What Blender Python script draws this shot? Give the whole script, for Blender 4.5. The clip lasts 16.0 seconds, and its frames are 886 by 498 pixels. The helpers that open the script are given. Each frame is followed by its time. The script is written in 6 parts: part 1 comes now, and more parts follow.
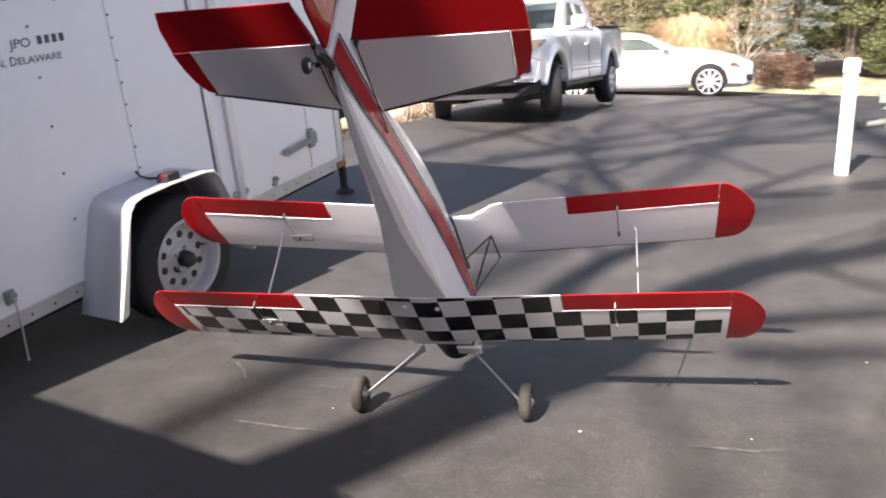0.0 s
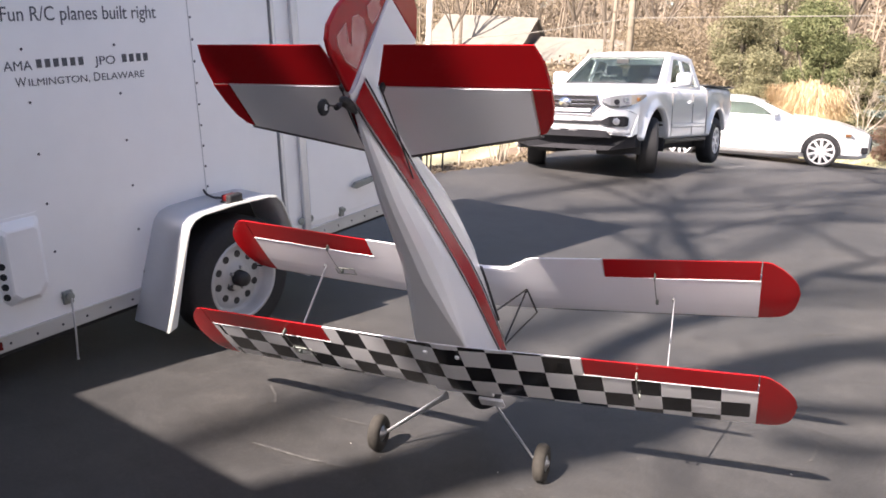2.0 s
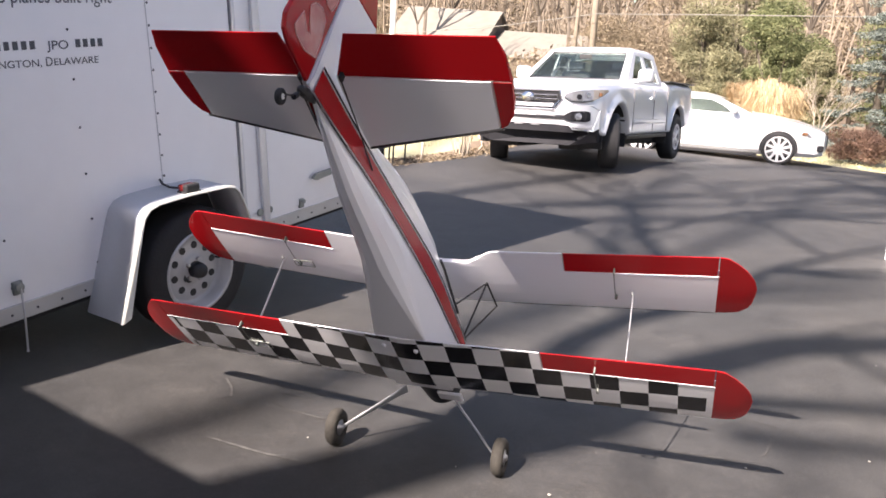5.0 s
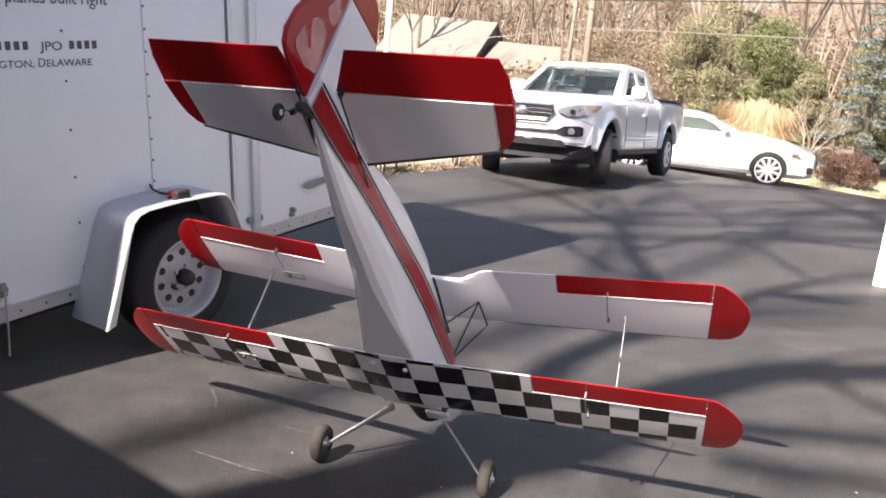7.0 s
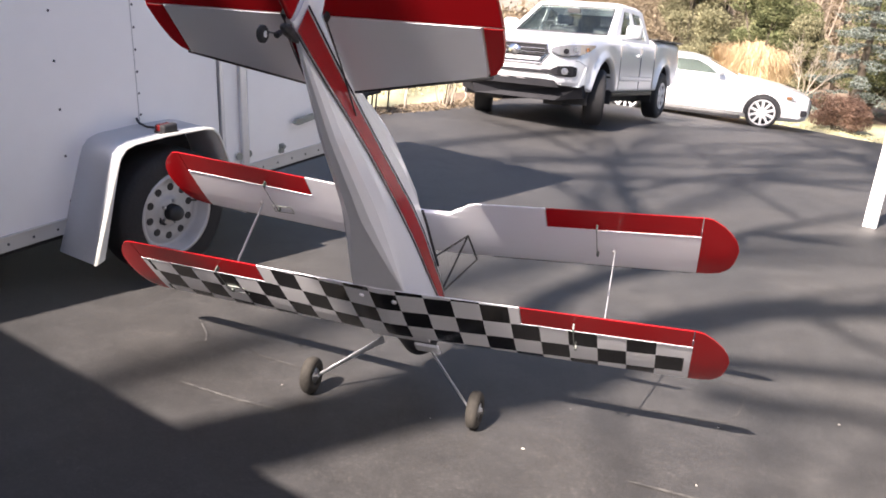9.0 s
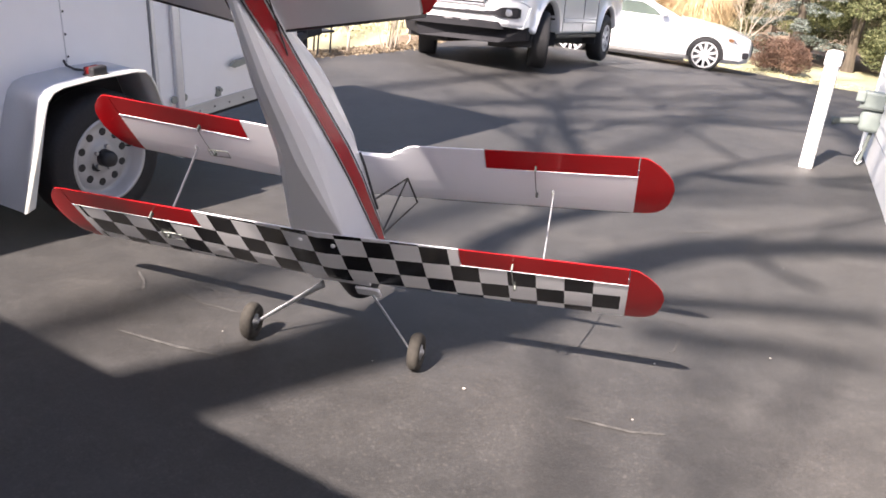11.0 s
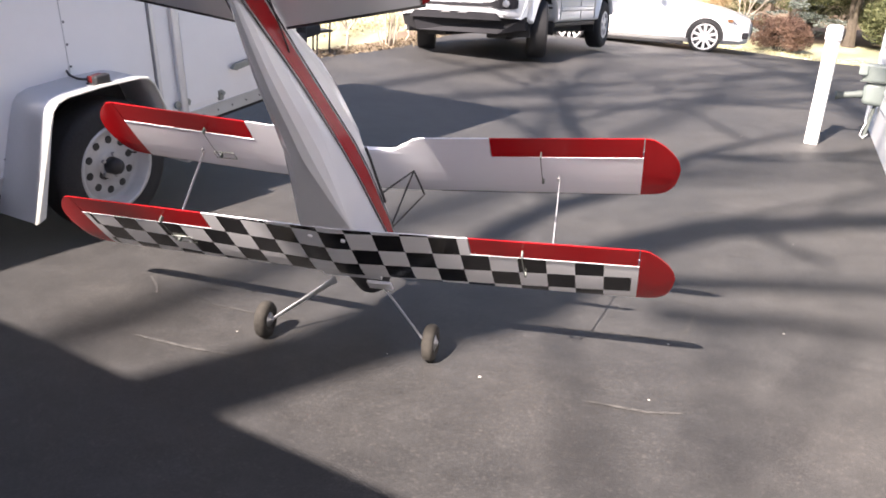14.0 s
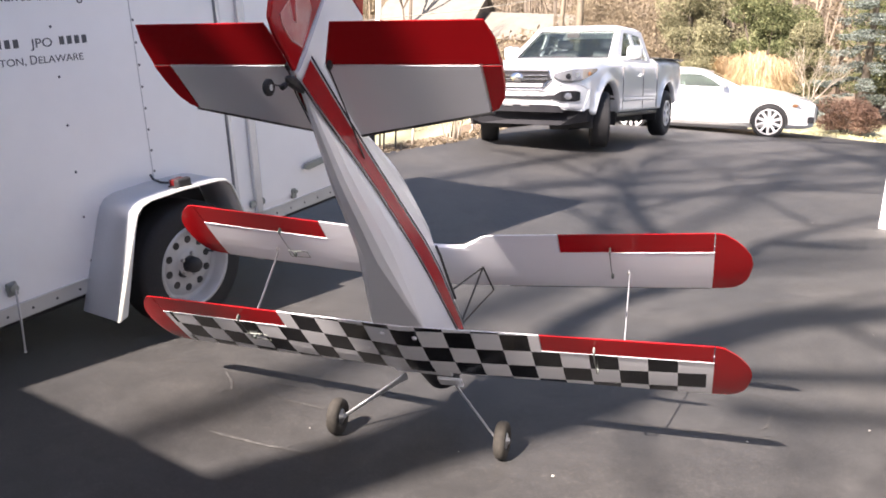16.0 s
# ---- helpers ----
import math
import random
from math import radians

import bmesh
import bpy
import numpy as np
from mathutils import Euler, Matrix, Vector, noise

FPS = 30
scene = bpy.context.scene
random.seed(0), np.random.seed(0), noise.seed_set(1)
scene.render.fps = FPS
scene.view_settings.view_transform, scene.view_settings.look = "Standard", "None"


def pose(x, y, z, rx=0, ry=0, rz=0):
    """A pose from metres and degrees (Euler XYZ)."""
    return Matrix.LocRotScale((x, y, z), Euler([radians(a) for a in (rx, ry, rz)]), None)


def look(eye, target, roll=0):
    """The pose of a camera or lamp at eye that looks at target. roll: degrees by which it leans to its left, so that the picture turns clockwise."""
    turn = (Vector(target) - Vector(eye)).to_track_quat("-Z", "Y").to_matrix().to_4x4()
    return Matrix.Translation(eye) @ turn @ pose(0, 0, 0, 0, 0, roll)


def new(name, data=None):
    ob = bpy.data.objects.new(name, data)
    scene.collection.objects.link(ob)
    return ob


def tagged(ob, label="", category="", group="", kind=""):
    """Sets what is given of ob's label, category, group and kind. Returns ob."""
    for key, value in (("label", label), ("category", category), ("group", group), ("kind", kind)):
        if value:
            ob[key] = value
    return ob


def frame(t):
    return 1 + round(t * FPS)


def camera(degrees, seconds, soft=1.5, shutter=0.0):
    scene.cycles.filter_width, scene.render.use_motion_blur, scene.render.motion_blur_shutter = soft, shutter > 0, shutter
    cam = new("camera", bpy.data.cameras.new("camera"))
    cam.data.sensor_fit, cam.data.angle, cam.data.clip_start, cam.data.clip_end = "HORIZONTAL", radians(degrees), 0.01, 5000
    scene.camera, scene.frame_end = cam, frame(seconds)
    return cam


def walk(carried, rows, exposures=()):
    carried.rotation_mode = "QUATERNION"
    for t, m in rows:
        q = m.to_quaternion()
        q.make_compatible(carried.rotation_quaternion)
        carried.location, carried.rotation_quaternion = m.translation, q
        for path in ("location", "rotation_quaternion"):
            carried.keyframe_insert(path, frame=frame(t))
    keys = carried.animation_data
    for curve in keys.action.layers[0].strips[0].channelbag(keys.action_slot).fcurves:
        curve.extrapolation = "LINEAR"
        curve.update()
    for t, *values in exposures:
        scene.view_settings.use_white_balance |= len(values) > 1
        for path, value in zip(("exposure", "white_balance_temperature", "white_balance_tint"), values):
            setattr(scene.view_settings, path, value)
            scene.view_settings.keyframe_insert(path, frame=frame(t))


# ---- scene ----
cam = camera(54.0, 16.0, soft=1.7, shutter=0.3)
PATH = [
    (0, (1.194, 0.323, 1.541), (0.268, 2.014, 1.011), -1.2),
    (0.5, (1.317, 0.431, 1.556), (0.233, 2.017, 0.999), 1.3),
    (1, (1.389, 0.476, 1.572), (0.251, 2.034, 1.044), 2.0),
    (1.5, (1.398, 0.469, 1.58), (0.252, 2.04, 1.113), 1.8),
    (2, (1.399, 0.465, 1.576), (0.27, 2.053, 1.128), 3.3),
    (2.5, (1.398, 0.468, 1.569), (0.297, 2.073, 1.106), 3.5),
    (3, (1.398, 0.492, 1.563), (0.328, 2.109, 1.073), 4.1),
    (3.5, (1.379, 0.503, 1.56), (0.328, 2.122, 1.037), 4.7),
    (3.7, (1.378, 0.489, 1.576), (0.308, 2.109, 1.095), 4.4),
    (5.8, (1.401, 0.496, 1.569), (0.361, 2.141, 1.108), 4.9),
    (6, (1.383, 0.514, 1.575), (0.355, 2.164, 1.103), 5.3),
    (6.5, (1.381, 0.53, 1.566), (0.385, 2.19, 1.063), 5.3),
    (7, (1.35, 0.512, 1.598), (0.315, 2.166, 1.16), 6.4),
    (7.5, (1.345, 0.491, 1.591), (0.279, 2.132, 1.178), 7.2),
    (8, (1.354, 0.505, 1.582), (0.297, 2.141, 1.128), 6.9),
    (8.5, (1.353, 0.519, 1.569), (0.319, 2.155, 1.062), 6.7),
    (9, (1.362, 0.524, 1.554), (0.37, 2.169, 0.995), 6.8),
    (9.5, (1.372, 0.527, 1.547), (0.416, 2.178, 0.947), 6.7),
    (10, (1.383, 0.541, 1.546), (0.47, 2.205, 0.914), 7.0),
    (12.5, (1.393, 0.548, 1.532), (0.557, 2.232, 0.848), 7.1),
    (13, (1.393, 0.548, 1.524), (0.569, 2.233, 0.83), 6.9),
    (13.5, (1.395, 0.545, 1.53), (0.57, 2.23, 0.838), 5.5),
    (14, (1.396, 0.528, 1.531), (0.522, 2.196, 0.856), 4.4),
    (14.5, (1.413, 0.501, 1.557), (0.505, 2.172, 0.939), 2.3),
    (15, (1.4, 0.478, 1.553), (0.453, 2.144, 0.982), 3.2),
    (15.5, (1.384, 0.491, 1.564), (0.393, 2.142, 1.023), 4.0),
    (16, (1.385, 0.498, 1.573), (0.346, 2.135, 1.081), 2.4),
]
walk(cam, [(t, look(eye, target, roll)) for t, eye, target, roll in PATH],
     exposures=((0, 1.86, 6950, 20), (3.5, 1.83, 6950, 20), (6.5, 1.77, 6950, 20), (8.3, 1.75, 6950, 20), (9.5, 1.9, 6950, 20), (13.5, 1.96, 6950, 20), (15.5, 1.99, 6950, 20), (16, 1.96, 6950, 20)))

# ---- sky and sun ----
SUN = Vector((0.12, 1.14, -1.0)).normalized()
world = bpy.data.worlds.new("sky")
scene.world = world
world.use_nodes = True
wn = world.node_tree.nodes
sky = wn.new("ShaderNodeTexSky")
sky.sky_type, sky.sun_disc = "NISHITA", False
sky.sun_elevation = math.asin(-SUN.z)
sky.dust_density, sky.ozone_density = 1.2, 1.0
sky.sun_rotation = math.atan2(-SUN.x, -SUN.y)
wn["Background"].inputs["Strength"].default_value = 0.072
world.node_tree.links.new(sky.outputs[0], wn["Background"].inputs["Color"])
sun = new("sun", bpy.data.lights.new("sun", "SUN"))
sun.data.energy, sun.data.angle, sun.data.color = 5.0, radians(0.5), (1.0, 0.95, 0.87)
sun.matrix_world = SUN.to_track_quat("-Z", "Y").to_matrix().to_4x4()


# ---- helpers for materials ----
def mat(name, color, rough=0.5, metal=0.0, grain=0.1, scale=30.0, bump=0.0, bump_scale=None, stain=0.0, stain_scale=2.0, coat=0.0, spec=0.5, tint=None):
    """Principled material with fine grain, larger stains and relief, all in object metres."""
    m = bpy.data.materials.new(name)
    m.use_nodes = True
    nt = m.node_tree
    b = nt.nodes["Principled BSDF"]
    b.inputs["Roughness"].default_value = rough
    b.inputs["Metallic"].default_value = metal
    b.inputs["Coat Weight"].default_value = coat
    b.inputs["Coat Roughness"].default_value = 0.08
    b.inputs["Specular IOR Level"].default_value = spec
    geo = nt.nodes.new("ShaderNodeNewGeometry")
    n1 = nt.nodes.new("ShaderNodeTexNoise")
    n1.inputs["Scale"].default_value, n1.inputs["Detail"].default_value = scale, 6
    n2 = nt.nodes.new("ShaderNodeTexNoise")
    n2.inputs["Scale"].default_value, n2.inputs["Detail"].default_value = stain_scale, 4
    for n in (n1, n2):
        nt.links.new(geo.outputs["Position"], n.inputs["Vector"])
    dark = tuple(c * (1 - grain) for c in color)
    light = tuple(min(1, c * (1 + grain)) for c in color)
    mx = nt.nodes.new("ShaderNodeMix")
    mx.data_type = "RGBA"
    mx.inputs["A"].default_value, mx.inputs["B"].default_value = (*dark, 1), (*light, 1)
    nt.links.new(n1.outputs["Fac"], mx.inputs["Factor"])
    ramp = nt.nodes.new("ShaderNodeMapRange")
    ramp.inputs["From Min"].default_value, ramp.inputs["From Max"].default_value = 0.42, 0.7
    ramp.inputs["To Max"].default_value = stain
    nt.links.new(n2.outputs["Fac"], ramp.inputs["Value"])
    mx2 = nt.nodes.new("ShaderNodeMix")
    mx2.data_type = "RGBA"
    other = tint if tint else tuple(c * 0.5 for c in color)
    mx2.inputs["B"].default_value = (*other, 1)
    nt.links.new(mx.outputs["Result"], mx2.inputs["A"])
    nt.links.new(ramp.outputs["Result"], mx2.inputs["Factor"])
    nt.links.new(mx2.outputs["Result"], b.inputs["Base Color"])
    if bump:
        bp = nt.nodes.new("ShaderNodeBump")
        bp.inputs["Strength"].default_value, bp.inputs["Distance"].default_value = bump, 0.01
        n3 = nt.nodes.new("ShaderNodeTexNoise")
        n3.inputs["Scale"].default_value, n3.inputs["Detail"].default_value = bump_scale or scale, 5
        nt.links.new(geo.outputs["Position"], n3.inputs["Vector"])
        nt.links.new(n3.outputs["Fac"], bp.inputs["Height"])
        nt.links.new(bp.outputs["Normal"], b.inputs["Normal"])
    return m


ASPHALT = mat("asphalt", (0.0303, 0.0299, 0.0301), 0.6, grain=0.45, scale=260, bump=0.3, bump_scale=420, stain=0.6, stain_scale=0.9, spec=0.5, tint=(0.049, 0.0465, 0.0443))


def add_aggregate(m):
    """Scattered pale and dark stones in the asphalt, with their relief."""
    nt = m.node_tree
    b = nt.nodes["Principled BSDF"]
    base = b.inputs["Base Color"].links[0].from_socket
    geo = nt.nodes.new("ShaderNodeNewGeometry")
    vo = nt.nodes.new("ShaderNodeTexVoronoi")
    vo.inputs["Scale"].default_value = 130
    nt.links.new(geo.outputs["Position"], vo.inputs["Vector"])
    sep = nt.nodes.new("ShaderNodeSeparateColor")
    nt.links.new(vo.outputs["Color"], sep.inputs[0])
    ramp = nt.nodes.new("ShaderNodeValToRGB")
    ramp.color_ramp.elements[0].position, ramp.color_ramp.elements[0].color = 0.0, (0.45, 0.45, 0.46, 1)
    ramp.color_ramp.elements[1].position, ramp.color_ramp.elements[1].color = 1.0, (3.4, 3.2, 3.0, 1)
    for p, v in ((0.3, 0.85), (0.8, 1.15), (0.93, 1.7)):
        ramp.color_ramp.elements.new(p).color = (v, v, v, 1)
    nt.links.new(sep.outputs[0], ramp.inputs[0])
    mx = nt.nodes.new("ShaderNodeMix")
    mx.data_type, mx.blend_type = "RGBA", "MULTIPLY"
    mx.inputs["Factor"].default_value = 0.3
    nt.links.new(base, mx.inputs["A"])
    nt.links.new(ramp.outputs[0], mx.inputs["B"])
    # worn and sealed patches a hand's width across
    no = nt.nodes.new("ShaderNodeTexNoise")
    no.inputs["Scale"].default_value, no.inputs["Detail"].default_value, no.inputs["Roughness"].default_value = 5.0, 8, 0.65
    nt.links.new(geo.outputs["Position"], no.inputs["Vector"])
    wear = nt.nodes.new("ShaderNodeMapRange")
    wear.inputs["From Min"].default_value, wear.inputs["From Max"].default_value = 0.3, 0.72
    wear.inputs["To Min"].default_value, wear.inputs["To Max"].default_value = 0.76, 1.28
    nt.links.new(no.outputs["Fac"], wear.inputs["Value"])
    mw = nt.nodes.new("ShaderNodeMix")
    mw.data_type, mw.blend_type = "RGBA", "MULTIPLY"
    mw.inputs["Factor"].default_value = 1.0
    nt.links.new(mx.outputs["Result"], mw.inputs["A"])
    nt.links.new(wear.outputs["Result"], mw.inputs["B"])
    nt.links.new(mw.outputs["Result"], b.inputs["Base Color"])
    bp = nt.nodes.new("ShaderNodeBump")
    bp.inputs["Strength"].default_value, bp.inputs["Distance"].default_value = 0.12, 0.004
    bp.invert = True
    nt.links.new(vo.outputs["Distance"], bp.inputs["Height"])
    old = b.inputs["Normal"].links[0].from_socket
    nt.links.new(old, bp.inputs["Normal"])
    nt.links.new(bp.outputs["Normal"], b.inputs["Normal"])


add_aggregate(ASPHALT)
ASPHALT.node_tree.nodes["Principled BSDF"].inputs["Diffuse Roughness"].default_value = 1.0
GRASS = mat("dry_lawn", (0.46, 0.42, 0.26), 0.95, grain=0.4, scale=25, bump=0.6, stain=0.7, stain_scale=0.5, tint=(0.36, 0.37, 0.2))
MULCH = mat("leaf_mulch", (0.17, 0.12, 0.08), 0.95, grain=0.6, scale=22, bump=0.8, stain=0.5, stain_scale=1.5, tint=(0.3, 0.24, 0.17))
WHITE_SKIN = mat("trailer_white", (0.93, 0.92, 0.91), 0.38, grain=0.03, scale=8, stain=0.06, stain_scale=1.3, tint=(0.6, 0.6, 0.6))
ALU = mat("aluminium", (0.66, 0.67, 0.69), 0.38, metal=0.8, grain=0.08, scale=60)
SILVER = mat("silver_paint", (0.5, 0.52, 0.55), 0.4, metal=0.45, grain=0.05, scale=90)
RUBBER = mat("rubber", (0.018, 0.018, 0.02), 0.75, grain=0.3, scale=60, bump=0.2)
# lighter brown than RUBBER: front sunlight on the tyres put into the colour
SUNLIT_DUSTY_RUBBER = mat("sunlit_dusty_rubber", (0.032, 0.029, 0.025), 0.85, grain=0.35, scale=90, bump=0.2, stain=0.5, stain_scale=40, tint=(0.06, 0.054, 0.045))
BLACK = mat("black_plastic", (0.02, 0.02, 0.022), 0.5, grain=0.2)
FILM_WHITE = mat("white_film", (0.84, 0.84, 0.87), 0.25, grain=0.02, scale=6, coat=0.4)
FILM_RED = mat("red_film", (0.38, 0.009, 0.012), 0.16, grain=0.06, scale=5, coat=0.0, spec=0.3)
FILM_BLACK = mat("black_film", (0.012, 0.012, 0.014), 0.2, grain=0.1, spec=0.3)
CAR_WHITE = mat("white_car_paint", (0.82, 0.82, 0.82), 0.25, grain=0.02, coat=0.6)
CAR_SILVER = mat("silver_car_paint", (0.76, 0.77, 0.8), 0.3, metal=0.15, grain=0.03, scale=200, coat=0.6)
SIDING = mat("white_siding", (0.88, 0.88, 0.87), 0.5, grain=0.03, scale=4, stain=0.15, stain_scale=2)
PVC = mat("white_post", (0.82, 0.82, 0.82), 0.4, grain=0.03, scale=5, stain=0.1)
STRUT = mat("pale_strut", (0.4, 0.41, 0.44), 0.35, metal=0.3, grain=0.04, scale=80)
STEEL = mat("steel", (0.45, 0.45, 0.46), 0.35, metal=0.9, grain=0.1)
RED_LENS = mat("red_lens", (0.14, 0.008, 0.008), 0.25, grain=0.1)


# ---- helpers for meshes ----
def finish(name, bm, material, parent=None, label="", smooth=False):
    me = bpy.data.meshes.new(name)
    bmesh.ops.recalc_face_normals(bm, faces=bm.faces[:])
    bm.to_mesh(me)
    bm.free()
    for p in me.polygons:
        p.use_smooth = smooth
    for m in material if isinstance(material, (list, tuple)) else [material]:
        me.materials.append(m)
    ob = new(name, me)
    if parent is not None:
        ob.parent = parent
    if label:
        ob["label"] = label
    return ob


def part(name, bm, material, parent, label="", smooth=False):
    """One mesh object under a thing or under a part of it."""
    return finish(name, bm, material, parent, label, smooth)


def thing(name, m, label, category, group="", kind=""):
    e = new(name)
    e.matrix_world = m
    return tagged(e, label, category, group, kind)


def add_box(bm, lo, hi, bevel=0.0, m=None, seg=2):
    lo, hi = Vector(lo), Vector(hi)
    r = bmesh.ops.create_cube(bm, size=1.0)["verts"]
    for v in r:
        v.co = (lo + hi) / 2 + Vector([v.co[i] * (hi[i] - lo[i]) for i in range(3)])
    if bevel:
        edges = {e for v in r for e in v.link_edges}
        out = bmesh.ops.bevel(bm, geom=list(edges), offset=bevel, segments=seg, profile=0.5, affect="EDGES")
        r = list({v for f in out["faces"] for v in f.verts} | {v for v in r if v.is_valid})
    if m is not None:
        bmesh.ops.transform(bm, matrix=m, verts=r)
    return r


def box(lo, hi, bevel=0.0, m=None):
    bm = bmesh.new()
    add_box(bm, lo, hi, bevel, m)
    return bm


def add_tube(bm, pts, radius, sides=8, cap=True):
    """A round bar along a line of points; radius may be one number or one a point."""
    pts = [Vector(p) for p in pts]
    rad = radius if isinstance(radius, (list, tuple)) else [radius] * len(pts)
    rings, ref = [], None
    for i, p in enumerate(pts):
        d = (pts[min(i + 1, len(pts) - 1)] - pts[max(i - 1, 0)]).normalized()
        if ref is None:
            ref = d.orthogonal().normalized()
        ref = (ref - d * ref.dot(d)).normalized()
        side = d.cross(ref)
        rings.append([bm.verts.new(p + rad[i] * (ref * math.cos(a) + side * math.sin(a))) for a in (2 * math.pi * k / sides for k in range(sides))])
    for a, b in zip(rings, rings[1:]):
        for k in range(sides):
            bm.faces.new((a[k], a[(k + 1) % sides], b[(k + 1) % sides], b[k]))
    if cap:
        bm.faces.new(rings[0][::-1])
        bm.faces.new(rings[-1])
    return rings


def tube(pts, radius, sides=8):
    bm = bmesh.new()
    add_tube(bm, pts, radius, sides)
    return bm


def add_loft(bm, rings, cap=True):
    """Skin over closed rings of equal count."""
    vs = [[bm.verts.new(p) for p in r] for r in rings]
    n = len(vs[0])
    for a, b in zip(vs, vs[1:]):
        for k in range(n):
            bm.faces.new((a[k], a[(k + 1) % n], b[(k + 1) % n], b[k]))
    if cap:
        bm.faces.new(vs[0][::-1])
        bm.faces.new(vs[-1])
    return vs


def loft(rings, cap=True):
    bm = bmesh.new()
    add_loft(bm, rings, cap)
    return bm


def add_prism(bm, outline, axis, lo, hi):
    """A flat outline pulled out along one axis; outline gives the other two coordinates in order."""
    def place(p, v):
        c = list(p)
        c.insert(axis, v)
        return c
    return add_loft(bm, [[place(p, lo) for p in outline], [place(p, hi) for p in outline]])


def prism(outline, axis, lo, hi):
    bm = bmesh.new()
    add_prism(bm, outline, axis, lo, hi)
    return bm


def add_lathe(bm, profile, sides=24, m=None):
    """A profile of (radius, x) turned round the x axis."""
    rings = [[Vector((x, r * math.cos(a), r * math.sin(a))) for a in (2 * math.pi * k / sides for k in range(sides))] for r, x in profile]
    if m is not None:
        rings = [[m @ p for p in r] for r in rings]
    return add_loft(bm, rings)


def ring_lathe(profile, sides=24, m=None):
    """A closed ring: the profile's ends are joined, and the middle stays open."""
    bm = bmesh.new()
    vs = add_lathe(bm, list(profile) + [profile[0]], sides, m)
    bmesh.ops.delete(bm, geom=[f for f in bm.faces if len(f.verts) > 4], context="FACES")
    bmesh.ops.remove_doubles(bm, verts=bm.verts[:], dist=1e-6)
    return bm


def open_lathe(profile, sides=24, m=None):
    """A turned shell with no end caps."""
    bm = bmesh.new()
    add_lathe(bm, profile, sides, m)
    bmesh.ops.delete(bm, geom=[f for f in bm.faces if len(f.verts) > 4], context="FACES")
    return bm


def lathe(profile, sides=24, m=None):
    bm = bmesh.new()
    add_lathe(bm, profile, sides, m)
    return bm


# ---- ground ----
CHALK = mat("chalk_scuff", (0.095, 0.092, 0.088), 0.95, grain=0.6, scale=140, stain=1.8, stain_scale=26, tint=(0.058, 0.056, 0.055))
PEBBLE = mat("pale_stone", (0.4, 0.38, 0.35), 0.8, grain=0.2)
FILM_PINK = mat("pale_flame_trim", (0.52, 0.16, 0.15), 0.2, grain=0.3, scale=14, stain=0.9, stain_scale=18, tint=(0.6, 0.3, 0.27))
FILM_PALE = mat("flame_edge", (0.75, 0.4, 0.36), 0.4, grain=0.1)
BARK = mat("bark", (0.11, 0.09, 0.07), 0.95, grain=0.4, scale=12, bump=0.6, stain=0.4)
TWIG = mat("pale_twigs", (0.24, 0.195, 0.15), 0.9, grain=0.3, scale=20)
BIRCH = mat("pale_bark", (0.42, 0.36, 0.29), 0.9, grain=0.25, scale=12, stain=0.4)
POLE = mat("weathered_pole", (0.25, 0.21, 0.165), 0.9, grain=0.25, scale=15, stain=0.3)
WIRE = mat("cable", (0.025, 0.028, 0.025), 0.6)
PALE_WIRE = mat("weathered_wire", (0.2, 0.19, 0.17), 0.7)
ROOF_FAR = mat("sunlit_shingles", (0.2, 0.183, 0.155), 0.9, grain=0.15, scale=8, stain=0.3)
WALL_FAR = mat("brown_siding", (0.16, 0.13, 0.11), 0.9, grain=0.2)
SHINGLE = mat("grey_shingles", (0.2, 0.19, 0.18), 0.9, grain=0.3, scale=20)
METER_GREY = mat("meter_grey", (0.28, 0.33, 0.31), 0.5, grain=0.08, stain=0.2)
PIPE_DARK = mat("weathered_pipe", (0.12, 0.14, 0.13), 0.6, grain=0.3)
GRILLE = mat("dark_grille", (0.022, 0.022, 0.026), 0.75, spec=0.2)
CHROME = mat("chrome", (0.75, 0.75, 0.76), 0.12, metal=1.0, grain=0.02)
LAMP = mat("lamp_lens", (0.42, 0.43, 0.46), 0.15, metal=0.5, grain=0.1, coat=0.8)
AMBER = mat("amber_lens", (0.32, 0.15, 0.07), 0.25)
INK = mat("dark_lettering", (0.085, 0.09, 0.1), 0.5)
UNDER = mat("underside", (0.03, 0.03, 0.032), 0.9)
SCREW = mat("dark_screw", (0.06, 0.06, 0.065), 0.5)
SEAT = mat("dark_interior", (0.04, 0.04, 0.045), 0.8)


def glass_mat():
    m = bpy.data.materials.new("tinted_glass")
    m.use_nodes = True
    b = m.node_tree.nodes["Principled BSDF"]
    b.inputs["Base Color"].default_value = (0.36, 0.43, 0.41, 1)
    b.inputs["Roughness"].default_value = 0.02
    b.inputs["Transmission Weight"].default_value = 1.0
    b.inputs["IOR"].default_value = 1.5
    return m


GLASS = glass_mat()


